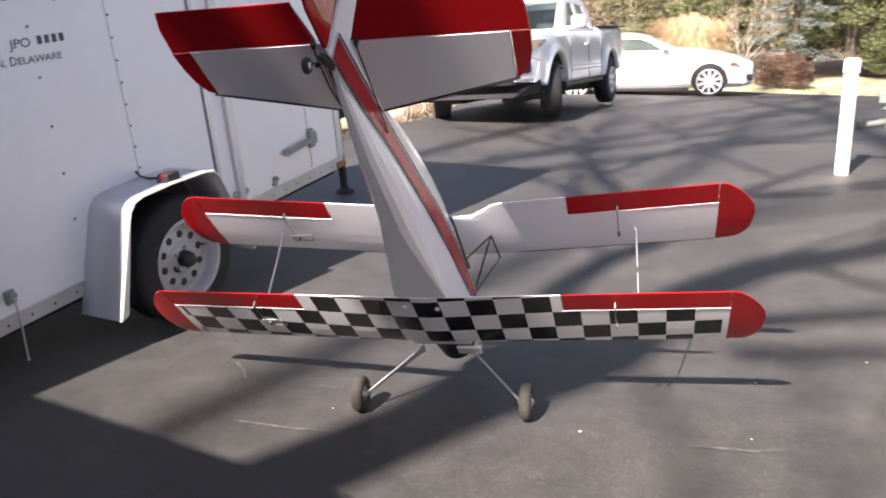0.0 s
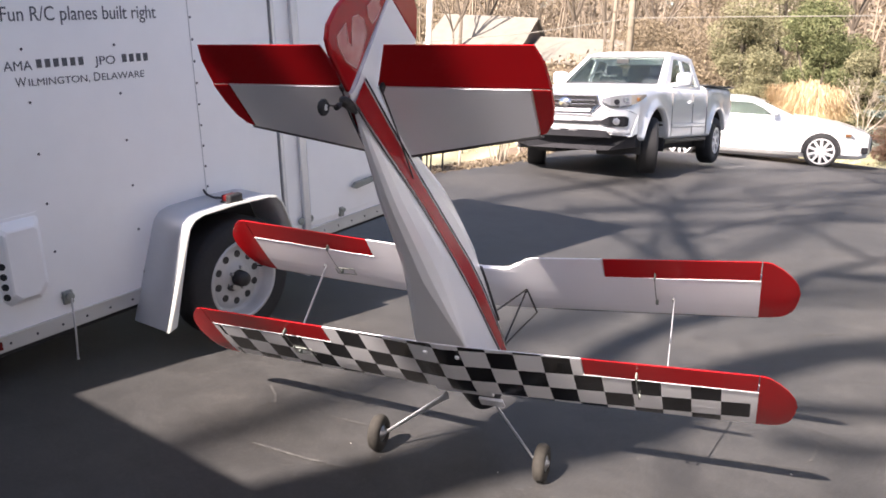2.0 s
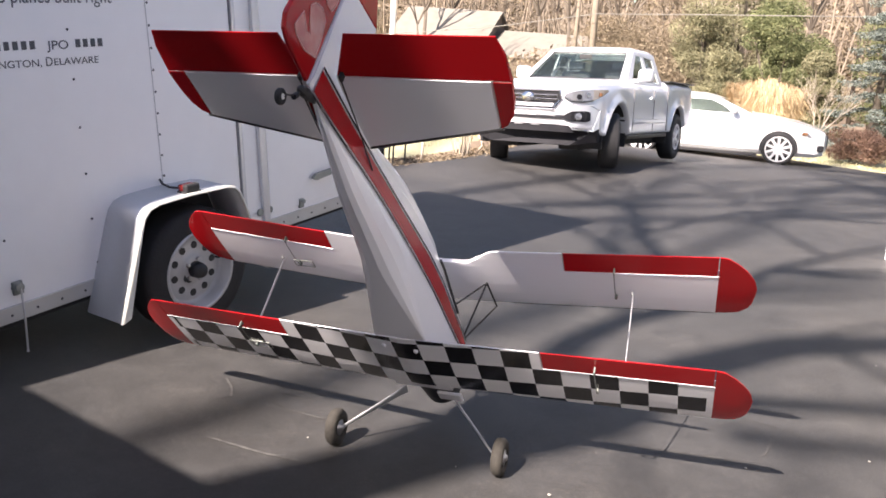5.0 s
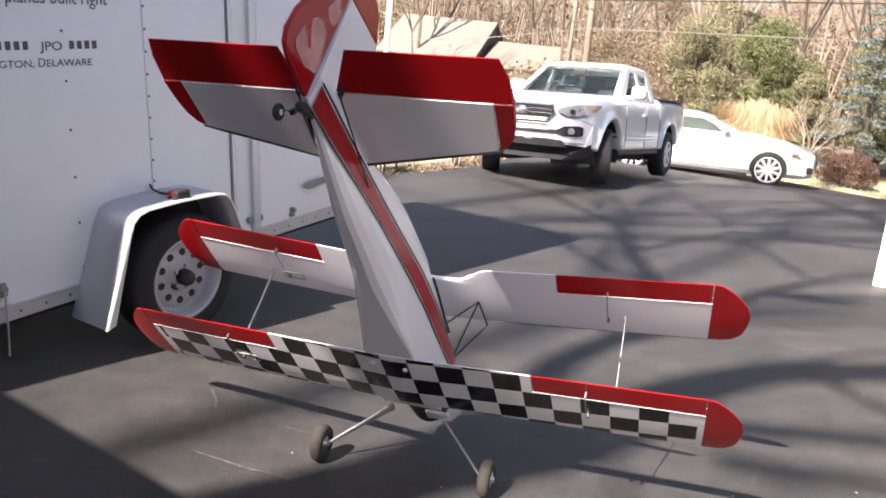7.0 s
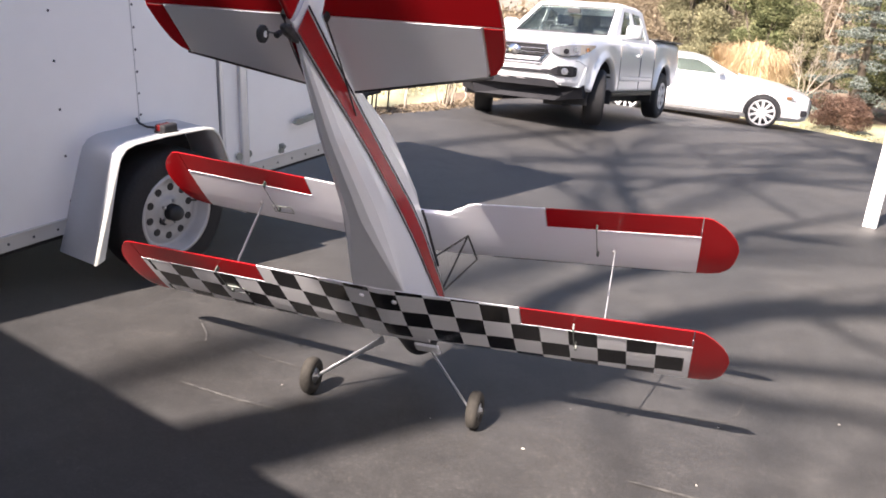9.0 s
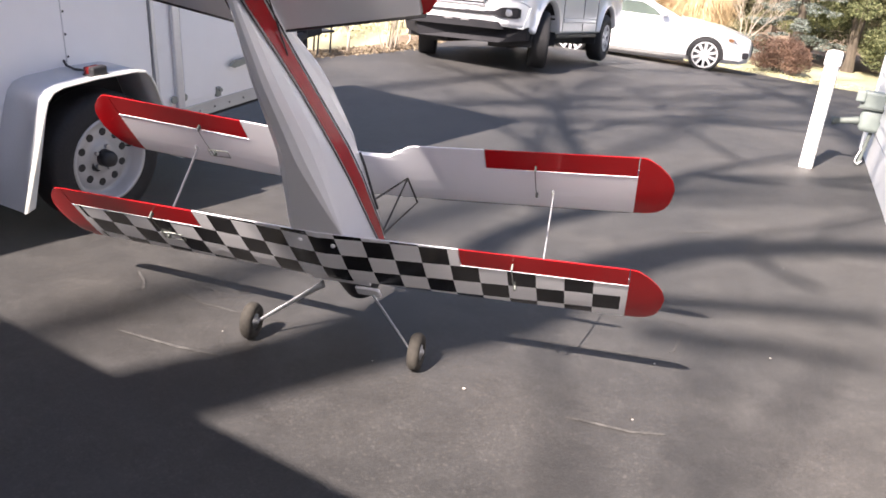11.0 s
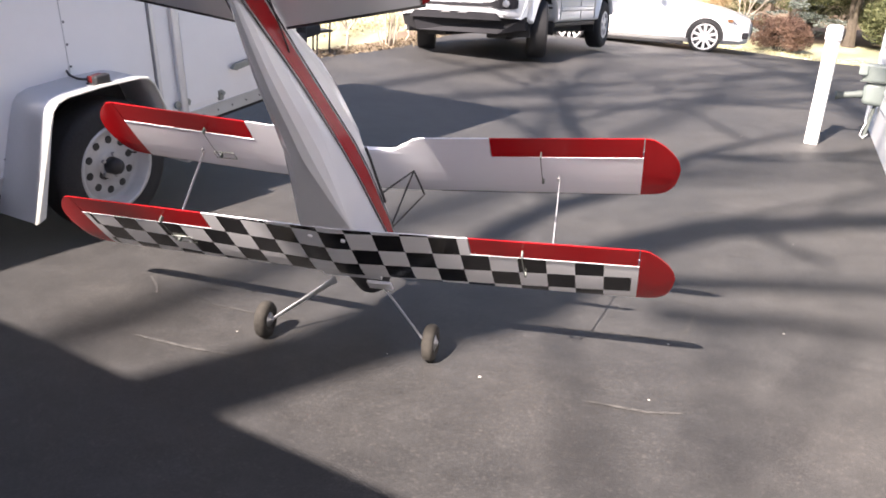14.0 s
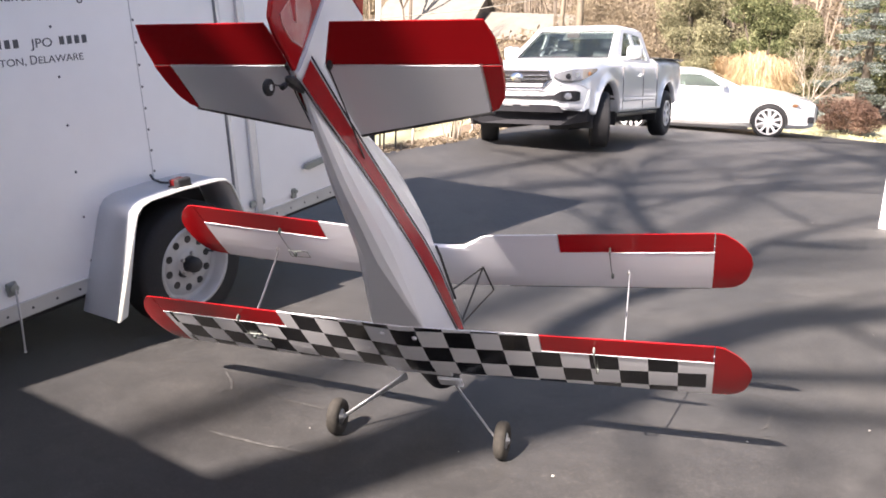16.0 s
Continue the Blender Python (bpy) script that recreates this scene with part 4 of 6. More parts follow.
# post
bm = box((0.578, 8.985, 0), (0.692, 9.1, 0.93), 0.006)
post = thing("bollard_post", Matrix(), "white square sleeve post with a cap, on the asphalt", "post")
part("sleeve", bm, PVC, post, "white square sleeve")
bm = bmesh.new()
add_loft(bm, [[Vector((0.635 + sx * h, 9.043 + sy * h, z)) for sx, sy in ((-1, -1), (1, -1), (1, 1), (-1, 1))] for h, z in ((0.066, 0.93), (0.066, 1.02), (0.058, 1.045), (0.03, 1.056))])
part("cap", bm, PVC, post, "white flat cap")
part("cap_gap", box((0.574, 8.981, 0.916), (0.696, 9.104, 0.929)), SEAMGREY, post, "dark joint under the cap")
post.matrix_world = Matrix.Translation((0, 0, 0))
# gas meter beside the wall
gm = thing("gas_meter", Matrix.Translation((1.02, 9.75, 0)), "grey gas meter with regulator and pipes by the house wall", "gas meter")
part("meter_body", box((-0.09, -0.08, 0.32), (0.12, 0.09, 0.54), 0.045), METER_GREY, gm, "rounded grey meter body", smooth=True)
part("meter_head", box((-0.12, -0.09, 0.54), (0.14, 0.1, 0.7), 0.02), METER_GREY, gm, "boxy grey meter head")
part("meter_flange", box((-0.13, -0.1, 0.535), (0.15, 0.11, 0.55), 0.004), PIPE_DARK, gm, "dark flange joint")
part("index_box", box((-0.16, -0.13, 0.6), (-0.08, -0.05, 0.7), 0.01), METER_GREY, gm, "small index box")
part("regulator", lathe([(0.005, 0.0), (0.035, 0.0), (0.04, 0.06), (0.03, 0.1), (0.03, 0.22), (0.04, 0.24), (0.04, 0.27), (0.005, 0.27)], 16, pose(-0.06, -0.02, 0.42, 0, 10, 188)), PIPE_DARK, gm, "dark regulator pipe", smooth=True)
part("riser_pipe", tube([(0.04, 0.0, 0.34), (0.02, -0.02, 0.2), (0.0, -0.04, 0.0)], 0.018, 10), PIPE_DARK, gm, "dark riser pipe")
part("curled_pipe", tube([(0.0, -0.06, 0.16), (-0.02, -0.1, 0.1), (-0.03, -0.1, 0.04), (0.0, -0.09, 0.02), (0.03, -0.08, 0.05)], 0.006, 8), PVC, gm, "white curled tubing")
part("upper_pipe", tube([(0.08, 0.0, 0.68), (0.1, 0.02, 0.84), (0.06, 0.06, 0.98), (0.02, 0.1, 1.06), (0.04, 0.12, 2.6)], 0.02, 10), PVC, gm, "white pipe up the wall")
part("shut_off", lathe([(0.005, -0.06), (0.03, -0.06), (0.035, 0.0), (0.03, 0.06), (0.005, 0.06)], 12, pose(0.03, 0.1, 1.06, 0, 0, 30)), METER_GREY, gm, "grey shut-off valve", smooth=True)
part("wall_pipe", tube([(0.1, 0.0, 0.7), (0.22, -0.1, 0.72), (0.34, -0.9, 0.7)], 0.012, 8), PIPE_DARK, gm, "thin dark pipe along the wall")
part("tap", lathe([(0.002, 0.0), (0.022, 0.0), (0.022, 0.04), (0.002, 0.05)], 10, pose(0.13, -0.06, 0.82, 0, 0, 200)), PIPE_DARK, gm, "dark tap")
# unseen garage behind the camera; dark walls and steep roof hold down fill light
garage = thing("garage", pose(0, -0.13, 0, 0, 0, -2.32), "unseen garage whose eave shades the driveway, dark taupe walls, steep shingle roof", "garage")
part("wall", box((-9, -8, 0), (2.3, -0.85, 2.62)), TAUPE, garage, "taupe garage wall")
bm = bmesh.new()
add_prism(bm, [(-0.46, 2.53), (-0.46, 2.6), (-4.6, 5.9), (-8.4, 2.82), (-8.4, 2.75), (-4.6, 5.8)], 0, -9.2, 2.4)
part("roof", bm, SHINGLE, garage, "grey shingle roof")
gd = part("garage_door", box((-1.5, -0.85, 0.02), (1.9, -0.81, 2.2), 0.004), TAUPE, garage, "taupe garage door")
for k in range(1, 4):
    part("panel_joint", box((-1.5, -0.812, 0.54 * k), (1.9, -0.805, 0.54 * k + 0.02)), SEAMGREY, gd)
# ---- vehicles ----
def road_wheel(parent, m, r, w, rim_r, rim_material, spokes, name="wheel"):
    """A wheel turning round x, its face towards +x."""
    t = part(name, ring_lathe([(rim_r, -w), (r * 0.93, -w), (r, -w * 0.85), (r, -w * 0.15), (r * 0.93, 0.0), (rim_r, 0.0)], 40, m), RUBBER, parent, "black tyre", smooth=True)
    bm = lathe([(0.001, -w * 0.6), (rim_r * 0.97, -w * 0.6), (rim_r, 0.003), (rim_r * 0.93, 0.004), (rim_r * 0.9, -w * 0.45), (0.001, -w * 0.5)], 32, m)
    # shade behind the spokes put into the barrel's dark grille colour
    part("rim_barrel", bm, GRILLE, t, "rim barrel, shade put into its dark colour", smooth=True)
    bm = ring_lathe([(rim_r * 0.9, -0.02), (rim_r * 0.9, 0.004), (rim_r, 0.004), (rim_r, -0.02)], 32, m)
    for k in range(spokes):
        add_box(bm, (-0.03, -0.026, 0.02), (-0.004, 0.026, rim_r * 0.95), 0.005, m @ pose(0, 0, 0, 360 * k / spokes, 0, 0), 1)
    add_lathe(bm, [(0.001, -0.03), (rim_r * 0.25, -0.03), (rim_r * 0.22, 0.0), (0.001, 0.002)], 16, m)
    part("rim", bm, rim_material, t, "pale alloy rim")
    return t


def hull(rows, mirror=True):
    """Skin over cross-sections (y, half width, bottom, top) of a vehicle body with softened shoulders."""
    rings = []
    for y, w, zb, zt in rows:
        h = zt - zb
        half = [(w * 0.9, zb), (w, zb + 0.14 * h), (w, zb + 0.62 * h), (w * 0.985, zb + 0.8 * h), (w * 0.93, zb + 0.94 * h), (w * 0.8, zt)]
        rings.append([Vector((x, y, z)) for x, z in half] + [Vector((-x, y, z)) for x, z in reversed(half)])
    return loft(rings)


def quad_panel(pts, normal, lift, thick, material, parent, name, label=""):
    n = Vector(normal).normalized()
    bm = bmesh.new()
    add_loft(bm, [[Vector(p) + n * lift for p in pts], [Vector(p) + n * (lift + thick) for p in pts]])
    return part(name, bm, material, parent, label)


def window(pts, normal, parent, label):
    w = quad_panel(pts, normal, 0.003, 0.004, PALE_CABIN, parent, "window", label)
    o = quad_panel(pts, normal, 0.012, 0.004, GLASS, w, "pane", "tinted glass")
    o.visible_shadow = False
    return w


def wrap(rows, side, thick, material, parent, name, label=""):
    """A band laid round the front corner: rows of x, y, lower and upper z."""
    rings = []
    for k, (x, y, z0, z1) in enumerate(rows):
        a, b = rows[max(k - 1, 0)], rows[min(k + 1, len(rows) - 1)]
        n = Vector((-(b[1] - a[1]), b[0] - a[0], 0)).normalized() * -thick
        n = Vector((abs(n.x), -abs(n.y), 0))
        p, q = Vector((x, y, z0)), Vector((x, y, z1))
        rings.append([Vector((side * v.x, v.y, v.z)) for v in (p - n * 2, p + n * 0.0, q + n * 0.0, q - n * 2)])
    return part(name, loft(rings), material, parent, label)


truck = thing("pickup_truck", pose(-4.2, 11.86, 0.0, -2.0, -3.0, 4.75), "silver pickup truck with extended cab parked on the driveway", "truck")


def truck_section(y):
    """Half width, lower edge, upper edge and flare of the pickup's body at y."""
    w = float(np.interp(y, (-0.95, -0.93, -0.88, -0.78, -0.62, -0.4, 0.0, 2.6, 4.25, 4.38, 4.42), (0.5, 0.62, 0.74, 0.84, 0.9, 0.93, 0.94, 0.935, 0.93, 0.9, 0.84)))
    low = float(np.interp(y, (-0.95, -0.7, -0.5, 2.8, 4.42), (0.56, 0.52, 0.46, 0.47, 0.58)))
    top = float(np.interp(y, (-0.95, -0.9, -0.82, -0.6, -0.2, 0.3, 0.62, 1.2, 2.58, 2.6, 2.64, 2.66, 4.42), (0.99, 1.04, 1.075, 1.12, 1.165, 1.2, 1.215, 1.2, 1.21, 1.21, 1.27, 1.275, 1.29)))
    flare = 0.0
    for yc in (0.0, 3.24):
        d = abs(y - yc)
        if d < 0.5:
            low = max(low, 0.385 + math.sqrt(0.25 - d * d) * 1.02)
        flare = max(flare, float(np.interp(d, (0.46, 0.62), (1.0, 0.0))))
    return w, low, top, flare


bm = bmesh.new()
rings = []
ys = [-0.95, -0.94, -0.92, -0.9, -0.86, -0.82, -0.77, -0.7, -0.62, -0.56, -0.52] + [-0.5 + 0.04 * k for k in range(26)] + [0.54, 0.6, 0.7, 1.0, 1.5, 2.0, 2.4, 2.58, 2.6, 2.64, 2.66, 2.7] + [2.74 + 0.04 * k for k in range(26)] + [3.78, 3.85, 4.0, 4.25, 4.35, 4.4, 4.42]
for y in ys:
    w, zb, zt, f = truck_section(y)
    h = zt - zb
    crown = 0.03 * float(np.interp(y, (-0.9, -0.5, 0.6, 0.7), (0.0, 1.0, 1.0, 0.0)))
    half = [(w - 0.04 + 0.03 * f, zb), (w + 0.045 * f, zb + 0.015), (w + 0.045 * f, zb + 0.05), (w + 0.012 * f, zb + 0.1), (w, max(zb + 0.16, zb + 0.45 * h)), (w - 0.008, zb + 0.7 * h), (w - 0.025, zb + 0.86 * h), (w - 0.06, zb + 0.95 * h), (w - 0.12, zt), (w * 0.6, zt + crown * 0.5), (w * 0.52, zt + crown), (0.001, zt + crown)]
    rings.append([Vector((x, y, z)) for x, z in half] + [Vector((-x, y, z)) for x, z in reversed(half)])
add_loft(bm, rings)
for e in bm.edges:
    e.smooth = e.calc_face_angle(0.0) < radians(32)
low = part("body", bm, CAR_SILVER, truck, "silver body shell with flared wheel arches", smooth=True)


def rim_frame(bm, outer, inner, normal, thick):
    """A flat frame with an opening, given its outer and inner corners."""
    n = Vector(normal).normalized() * -thick
    o, q = [Vector(p) for p in outer], [Vector(p) for p in inner]
    vs = [[bm.verts.new(p) for p in ring] for ring in (o, q, [p + n for p in q], [p + n for p in o])]
    for a, b in zip(vs, vs[1:] + vs[:1]):
        for k in range(len(o)):
            l = (k + 1) % len(o)
            bm.faces.new((a[k], a[l], b[l], b[k]))


def glazing(pts, normal, parent, label):
    o = quad_panel(pts, normal, -0.014, 0.005, GLASS, parent, "pane", label)
    o.visible_shadow = False
    return o


bm = bmesh.new()
for rows in ([(1.672, 1.33, 2.49, 0.665), (1.705, 1.385, 2.465, 0.645), (1.74, 1.5, 2.4, 0.59), (1.762, 1.66, 2.3, 0.48)],):
    add_loft(bm, [[Vector(p) for p in ((w - 0.07, y0, z), (w, y0 + 0.08, z), (w, y1 - 0.06, z), (w - 0.06, y1, z), (-w + 0.06, y1, z), (-w, y1 - 0.06, z), (-w, y0 + 0.08, z), (-w + 0.07, y0, z))] for z, y0, y1, w in rows])
shield = [(-0.71, 0.66, 1.24), (0.71, 0.66, 1.24), (0.585, 1.3, 1.652), (-0.585, 1.3, 1.652)]
rear = [(-0.62, 2.555, 1.3), (0.62, 2.555, 1.3), (0.54, 2.49, 1.6), (-0.54, 2.49, 1.6)]
rim_frame(bm, [(-0.81, 0.57, 1.18), (0.81, 0.57, 1.18), (0.655, 1.36, 1.69), (-0.655, 1.36, 1.69)], shield, (0, -0.54, 0.84), 0.03)
rim_frame(bm, [(-0.83, 2.58, 1.18), (0.83, 2.58, 1.18), (0.66, 2.47, 1.69), (-0.66, 2.47, 1.69)], rear, (0, 1, 0.2), 0.03)
for s in (-1, 1):
    nx = (s * 0.945, 0, 0.33)
    rim_frame(bm, [(s * 0.84, 0.57, 1.18), (s * 0.84, 1.77, 1.18), (s * 0.662, 1.77, 1.69), (s * 0.662, 1.36, 1.69)], [(s * 0.818, 0.93, 1.245), (s * 0.818, 1.72, 1.245), (s * 0.682, 1.72, 1.635), (s * 0.682, 1.44, 1.635)], nx, 0.03)
    rim_frame(bm, [(s * 0.84, 1.77, 1.18), (s * 0.84, 2.58, 1.18), (s * 0.662, 2.47, 1.69), (s * 0.662, 1.77, 1.69)], [(s * 0.818, 1.84, 1.245), (s * 0.818, 2.36, 1.245), (s * 0.69, 2.28, 1.61), (s * 0.682, 1.84, 1.635)], nx, 0.03)
cab = part("cab", bm, CAR_SILVER, truck, "silver cab with open window frames")
glazing(shield, (0, -0.54, 0.84), cab, "teal-tinted windshield")
glazing(rear, (0, 1, 0.2), cab, "tinted rear window")
part("windshield_seal", tube([(-0.71, 0.655, 1.246), (0.71, 0.655, 1.246), (0.588, 1.295, 1.656), (-0.588, 1.295, 1.656), (-0.71, 0.655, 1.246)], 0.009, 6), BLACK, cab, "black windshield seal")
part("dashboard", box((-0.72, 0.68, 1.16), (0.72, 1.0, 1.235), 0.03), DASH, cab, "dark dashboard")
part("steering_wheel", tube([(-0.36 + 0.18 * math.cos(a), 1.08 + 0.05 * math.sin(a), 1.26 + 0.16 * math.sin(a)) for a in (math.pi * k / 12 for k in range(25))], 0.014, 8), DASH, cab, "dark steering wheel")
for x in (-0.36, 0.36):
    seat = part("seat_back", box((x - 0.24, 1.68, 1.18), (x + 0.24, 1.8, 1.38), 0.05), DASH, cab, "dark seat back", smooth=True)
    part("headrest", box((x - 0.13, 1.71, 1.4), (x + 0.13, 1.79, 1.54), 0.03), DASH, seat, "dark headrest", smooth=True)
part("rear_view_mirror", box((-0.1, 1.12, 1.55), (0.1, 1.15, 1.62), 0.01), BLACK, cab, "black inside mirror")
for s in (-1, 1):
    nx = (s * 0.94, 0, 0.33)
    glazing([(s * 0.818, 0.93, 1.245), (s * 0.818, 1.72, 1.245), (s * 0.682, 1.72, 1.635), (s * 0.682, 1.44, 1.635)], nx, cab, "tinted side window")
    glazing([(s * 0.818, 1.84, 1.245), (s * 0.818, 2.36, 1.245), (s * 0.69, 2.28, 1.61), (s * 0.682, 1.84, 1.635)], nx, cab, "tinted rear side window")
    bm = box((s * 0.98 - 0.1, 0.95, 1.22), (s * 0.98 + 0.13, 1.1, 1.42), 0.05)
    add_box(bm, (min(s * 0.8, s * 0.95), 0.98, 1.22), (max(s * 0.8, s * 0.95), 1.04, 1.27), 0.01)
    part("side_mirror", bm, CAR_SILVER, truck, "silver door mirror", smooth=True)
    xo = s * 0.947
    for q in (0.72, 1.78):
        part("door_seam", box((xo - 0.03, q, 0.5), (xo - 0.004, q + 0.012, 1.12)), SEAMGREY, truck, "door gap")
    part("cab_gap", box((xo - 0.03, 2.6, 0.5), (xo - 0.006, 2.625, 1.2)), SEAMGREY, truck, "gap before the bed")
    part("door_handle", box((xo - 0.02, 1.58, 0.98), (xo + 0.012, 1.74, 1.02), 0.012), CAR_SILVER, truck, "silver door handle")
    part("side_molding", box((xo - 0.02, 0.76, 0.62), (xo + 0.004, 2.54, 0.69), 0.02), CAR_SILVER, truck, "silver side moulding")
    part("sill", box((xo - 0.08, 0.52, 0.4), (xo - 0.02, 2.72, 0.465), 0.015), BLACK, truck, "dark sill")
    for yc, r in ((0.0, 0.47), (3.24, 0.47)):
        arc = [(math.cos(a), math.sin(a)) for a in (math.pi * (-0.06 + 1.12 * k / 16) for k in range(17))]
        bm = bmesh.new()
        add_prism(bm, [(yc + 0.53 * c, 0.36 + 0.56 * d) for c, d in arc], 0, min(s * 0.3, s * 0.58), max(s * 0.3, s * 0.58))
        add_loft(bm, [[Vector((x, yc + q * c, 0.385 + q * d)) for x, q in ((s * 0.56, 0.505), (s * 0.91, 0.505), (s * 0.91, 0.525), (s * 0.56, 0.525))] for c, d in arc])
        part("wheel_well", bm, UNDER, truck, "dark wheel well")
    steer = 22
    f = 1 if s > 0 else -1
    for yc, turn in ((0.0, steer), (3.24, 0)):
        m = Matrix.Translation((s * 0.86, yc, 0.385)) @ pose(0, 0, 0, 0, 0, turn + (0 if s > 0 else 180)) @ Matrix.Translation((0.1, 0, 0))
        road_wheel(truck, m, 0.385, 0.245, 0.22, ALLOY, 6)
    # lamps and front end
    hl = wrap([(0.5, -0.957, 0.945, 1.0), (0.62, -0.945, 0.905, 1.03), (0.74, -0.9, 0.9, 1.05), (0.845, -0.79, 0.925, 1.065), (0.91, -0.6, 0.99, 1.07), (0.932, -0.45, 1.05, 1.075)], s, 0.02, LAMP, truck, "headlight", "slanted clear headlight")
    wrap([(0.52, -0.968, 0.94, 0.952), (0.62, -0.96, 0.9, 0.914), (0.74, -0.914, 0.895, 0.908), (0.85, -0.8, 0.92, 0.932)], s, 0.01, GRILLE, hl, "lamp_shade_strip", "dark lower strip")
    part("projector", lathe([(0.001, 0.0), (0.034, 0.0), (0.036, 0.012), (0.001, 0.02)], 14, pose(s * 0.7, -0.93, 0.965, 0, 0, -90 + s * 24)), GRILLE, hl, "dark projector ring")
    part("reflector", lathe([(0.001, 0.0), (0.03, 0.0), (0.03, 0.008), (0.001, 0.012)], 14, pose(s * 0.8, -0.86, 0.99, 0, 0, -90 + s * 44)), CHROME, hl, "bright reflector")
    part("turn_signal", box((s * 0.895 - 0.012, -0.68, 0.98), (s * 0.895 + 0.02, -0.62, 1.03), 0.008, None), AMBER, hl, "amber turn signal")
    wrap([(0.4, -0.978, 0.69, 0.72), (0.52, -0.974, 0.67, 0.725), (0.62, -0.96, 0.645, 0.775), (0.8, -0.87, 0.645, 0.785), (0.835, -0.82, 0.665, 0.765)], s, 0.02, GRILLE, truck, "fog_recess", "dark fog lamp recess")
    part("fog_lamp", lathe([(0.001, 0.0), (0.05, 0.0), (0.045, 0.02), (0.001, 0.025)], 16, pose(s * 0.71, -0.94, 0.712, 0, 0, -90 + s * 24)), LAMP, truck, "round fog lamp")
part("grille", loft([[Vector((x, y + k, z)) for x, y, z in ((-0.36, -0.966, 0.8), (0.36, -0.966, 0.8), (0.4, -0.966, 0.86), (0.47, -0.96, 0.93), (0.43, -0.95, 1.03), (-0.43, -0.95, 1.03), (-0.47, -0.96, 0.93), (-0.4, -0.966, 0.86))] for k in (0.05, 0.0)]), GRILLE, truck, "dark grille opening")
for z, hw, t in ((0.835, 0.355, 0.01), (0.862, 0.37, 0.007), (0.915, 0.43, 0.016), (0.965, 0.42, 0.016)):
    part("grille_bar", box((-hw, -0.98, z - t), (hw, -0.955, z + t), 0.005), CHROME if t > 0.012 else CAR_SILVER, truck, "silver grille bar")
part("grille_surround", tube([(-0.37, -0.972, 0.79), (0.37, -0.972, 0.79), (0.405, -0.972, 0.86), (0.485, -0.965, 0.93), (0.44, -0.955, 1.04), (-0.44, -0.955, 1.04), (-0.485, -0.965, 0.93), (-0.405, -0.972, 0.86), (-0.37, -0.972, 0.79)], 0.017, 8), CHROME, truck, "silver grille surround")
part("badge", lathe([(0.001, 0.0), (0.075, 0.0), (0.07, 0.02), (0.001, 0.025)], 20, pose(0, -0.978, 0.945, 0, 0, -90) @ Matrix.Diagonal((1, 1.25, 0.95, 1))), CHROME, truck, "plain oval silver badge", smooth=True)
bm = bmesh.new()
add_loft(bm, [[Vector((x, y + k, z)) for x, y, z in ((-0.42, -0.955, 0.6), (0.42, -0.955, 0.6), (0.6, -0.94, 0.545), (0.86, -0.76, 0.52), (0.905, -0.66, 0.56), (0.905, -0.64, 0.8), (0.84, -0.8, 0.86), (0.6, -0.945, 0.86), (0.42, -0.965, 0.78), (-0.42, -0.965, 0.78), (-0.6, -0.945, 0.86), (-0.84, -0.8, 0.86), (-0.905, -0.64, 0.8), (-0.905, -0.66, 0.56), (-0.86, -0.76, 0.52), (-0.6, -0.94, 0.545))] for k in (0.2, 0.0)])
bmesh.ops.bevel(bm, geom=[e for e in bm.edges if all(v.co.y < -0.5 for v in e.verts) and e.calc_face_angle(0) > 0.6], offset=0.02, segments=2, profile=0.5, affect="EDGES")
part("bumper", bm, CAR_SILVER, truck, "silver front bumper")
part("lower_intake", box((-0.5, -0.98, 0.672), (0.5, -0.94, 0.71), 0.01), GRILLE, truck, "dark lower intake")
part("air_dam", loft([[Vector((x, y + k, z)) for x, y, z in ((-0.58, -0.86, 0.33), (0.58, -0.86, 0.33), (0.88, -0.64, 0.38), (0.9, -0.7, 0.55), (0.62, -0.925, 0.54), (-0.62, -0.925, 0.54), (-0.9, -0.7, 0.55), (-0.88, -0.64, 0.38))] for k in (0.5, 0.0)]), GRILLE, truck, "dark air dam and skid plate")
part("lower_grille", loft([[Vector((x, y + k, z)) for x, y, z in ((-0.66, -0.945, 0.5), (0.66, -0.945, 0.5), (0.58, -0.955, 0.59), (0.3, -0.958, 0.6), (-0.3, -0.958, 0.6), (-0.58, -0.955, 0.59))] for k in (0.03, -0.006)]), GRILLE, truck, "dark lower grille panel")
for x in (-0.12, 0.12):
    part("tow_slot", box((x - 0.06, -0.975, 0.575), (x + 0.06, -0.955, 0.592), 0.003), SEAMGREY, truck, "small slot")
part("wiper", tube([(-0.5, 0.62, 1.245), (0.05, 0.66, 1.265)], 0.008, 6), BLACK, truck, "black wiper")
part("bed_rail", box((-0.93, 2.66, 1.275), (0.93, 4.4, 1.3), 0.01), BLACK, truck, "black bed rail and cover")
part("under_frame", box((-0.7, -0.4, 0.3), (0.7, 4.2, 0.45)), UNDER, truck, "dark chassis")

# white coupe, local y runs from nose to tail
coupe = thing("coupe_car", pose(-2.83, 19.66, gz(19.66), 0, -1.0, 14.0) @ pose(0, 0.3, 0, 0, 0, 90), "white two-door coupe car gleaming in the sun on the driveway", "car")
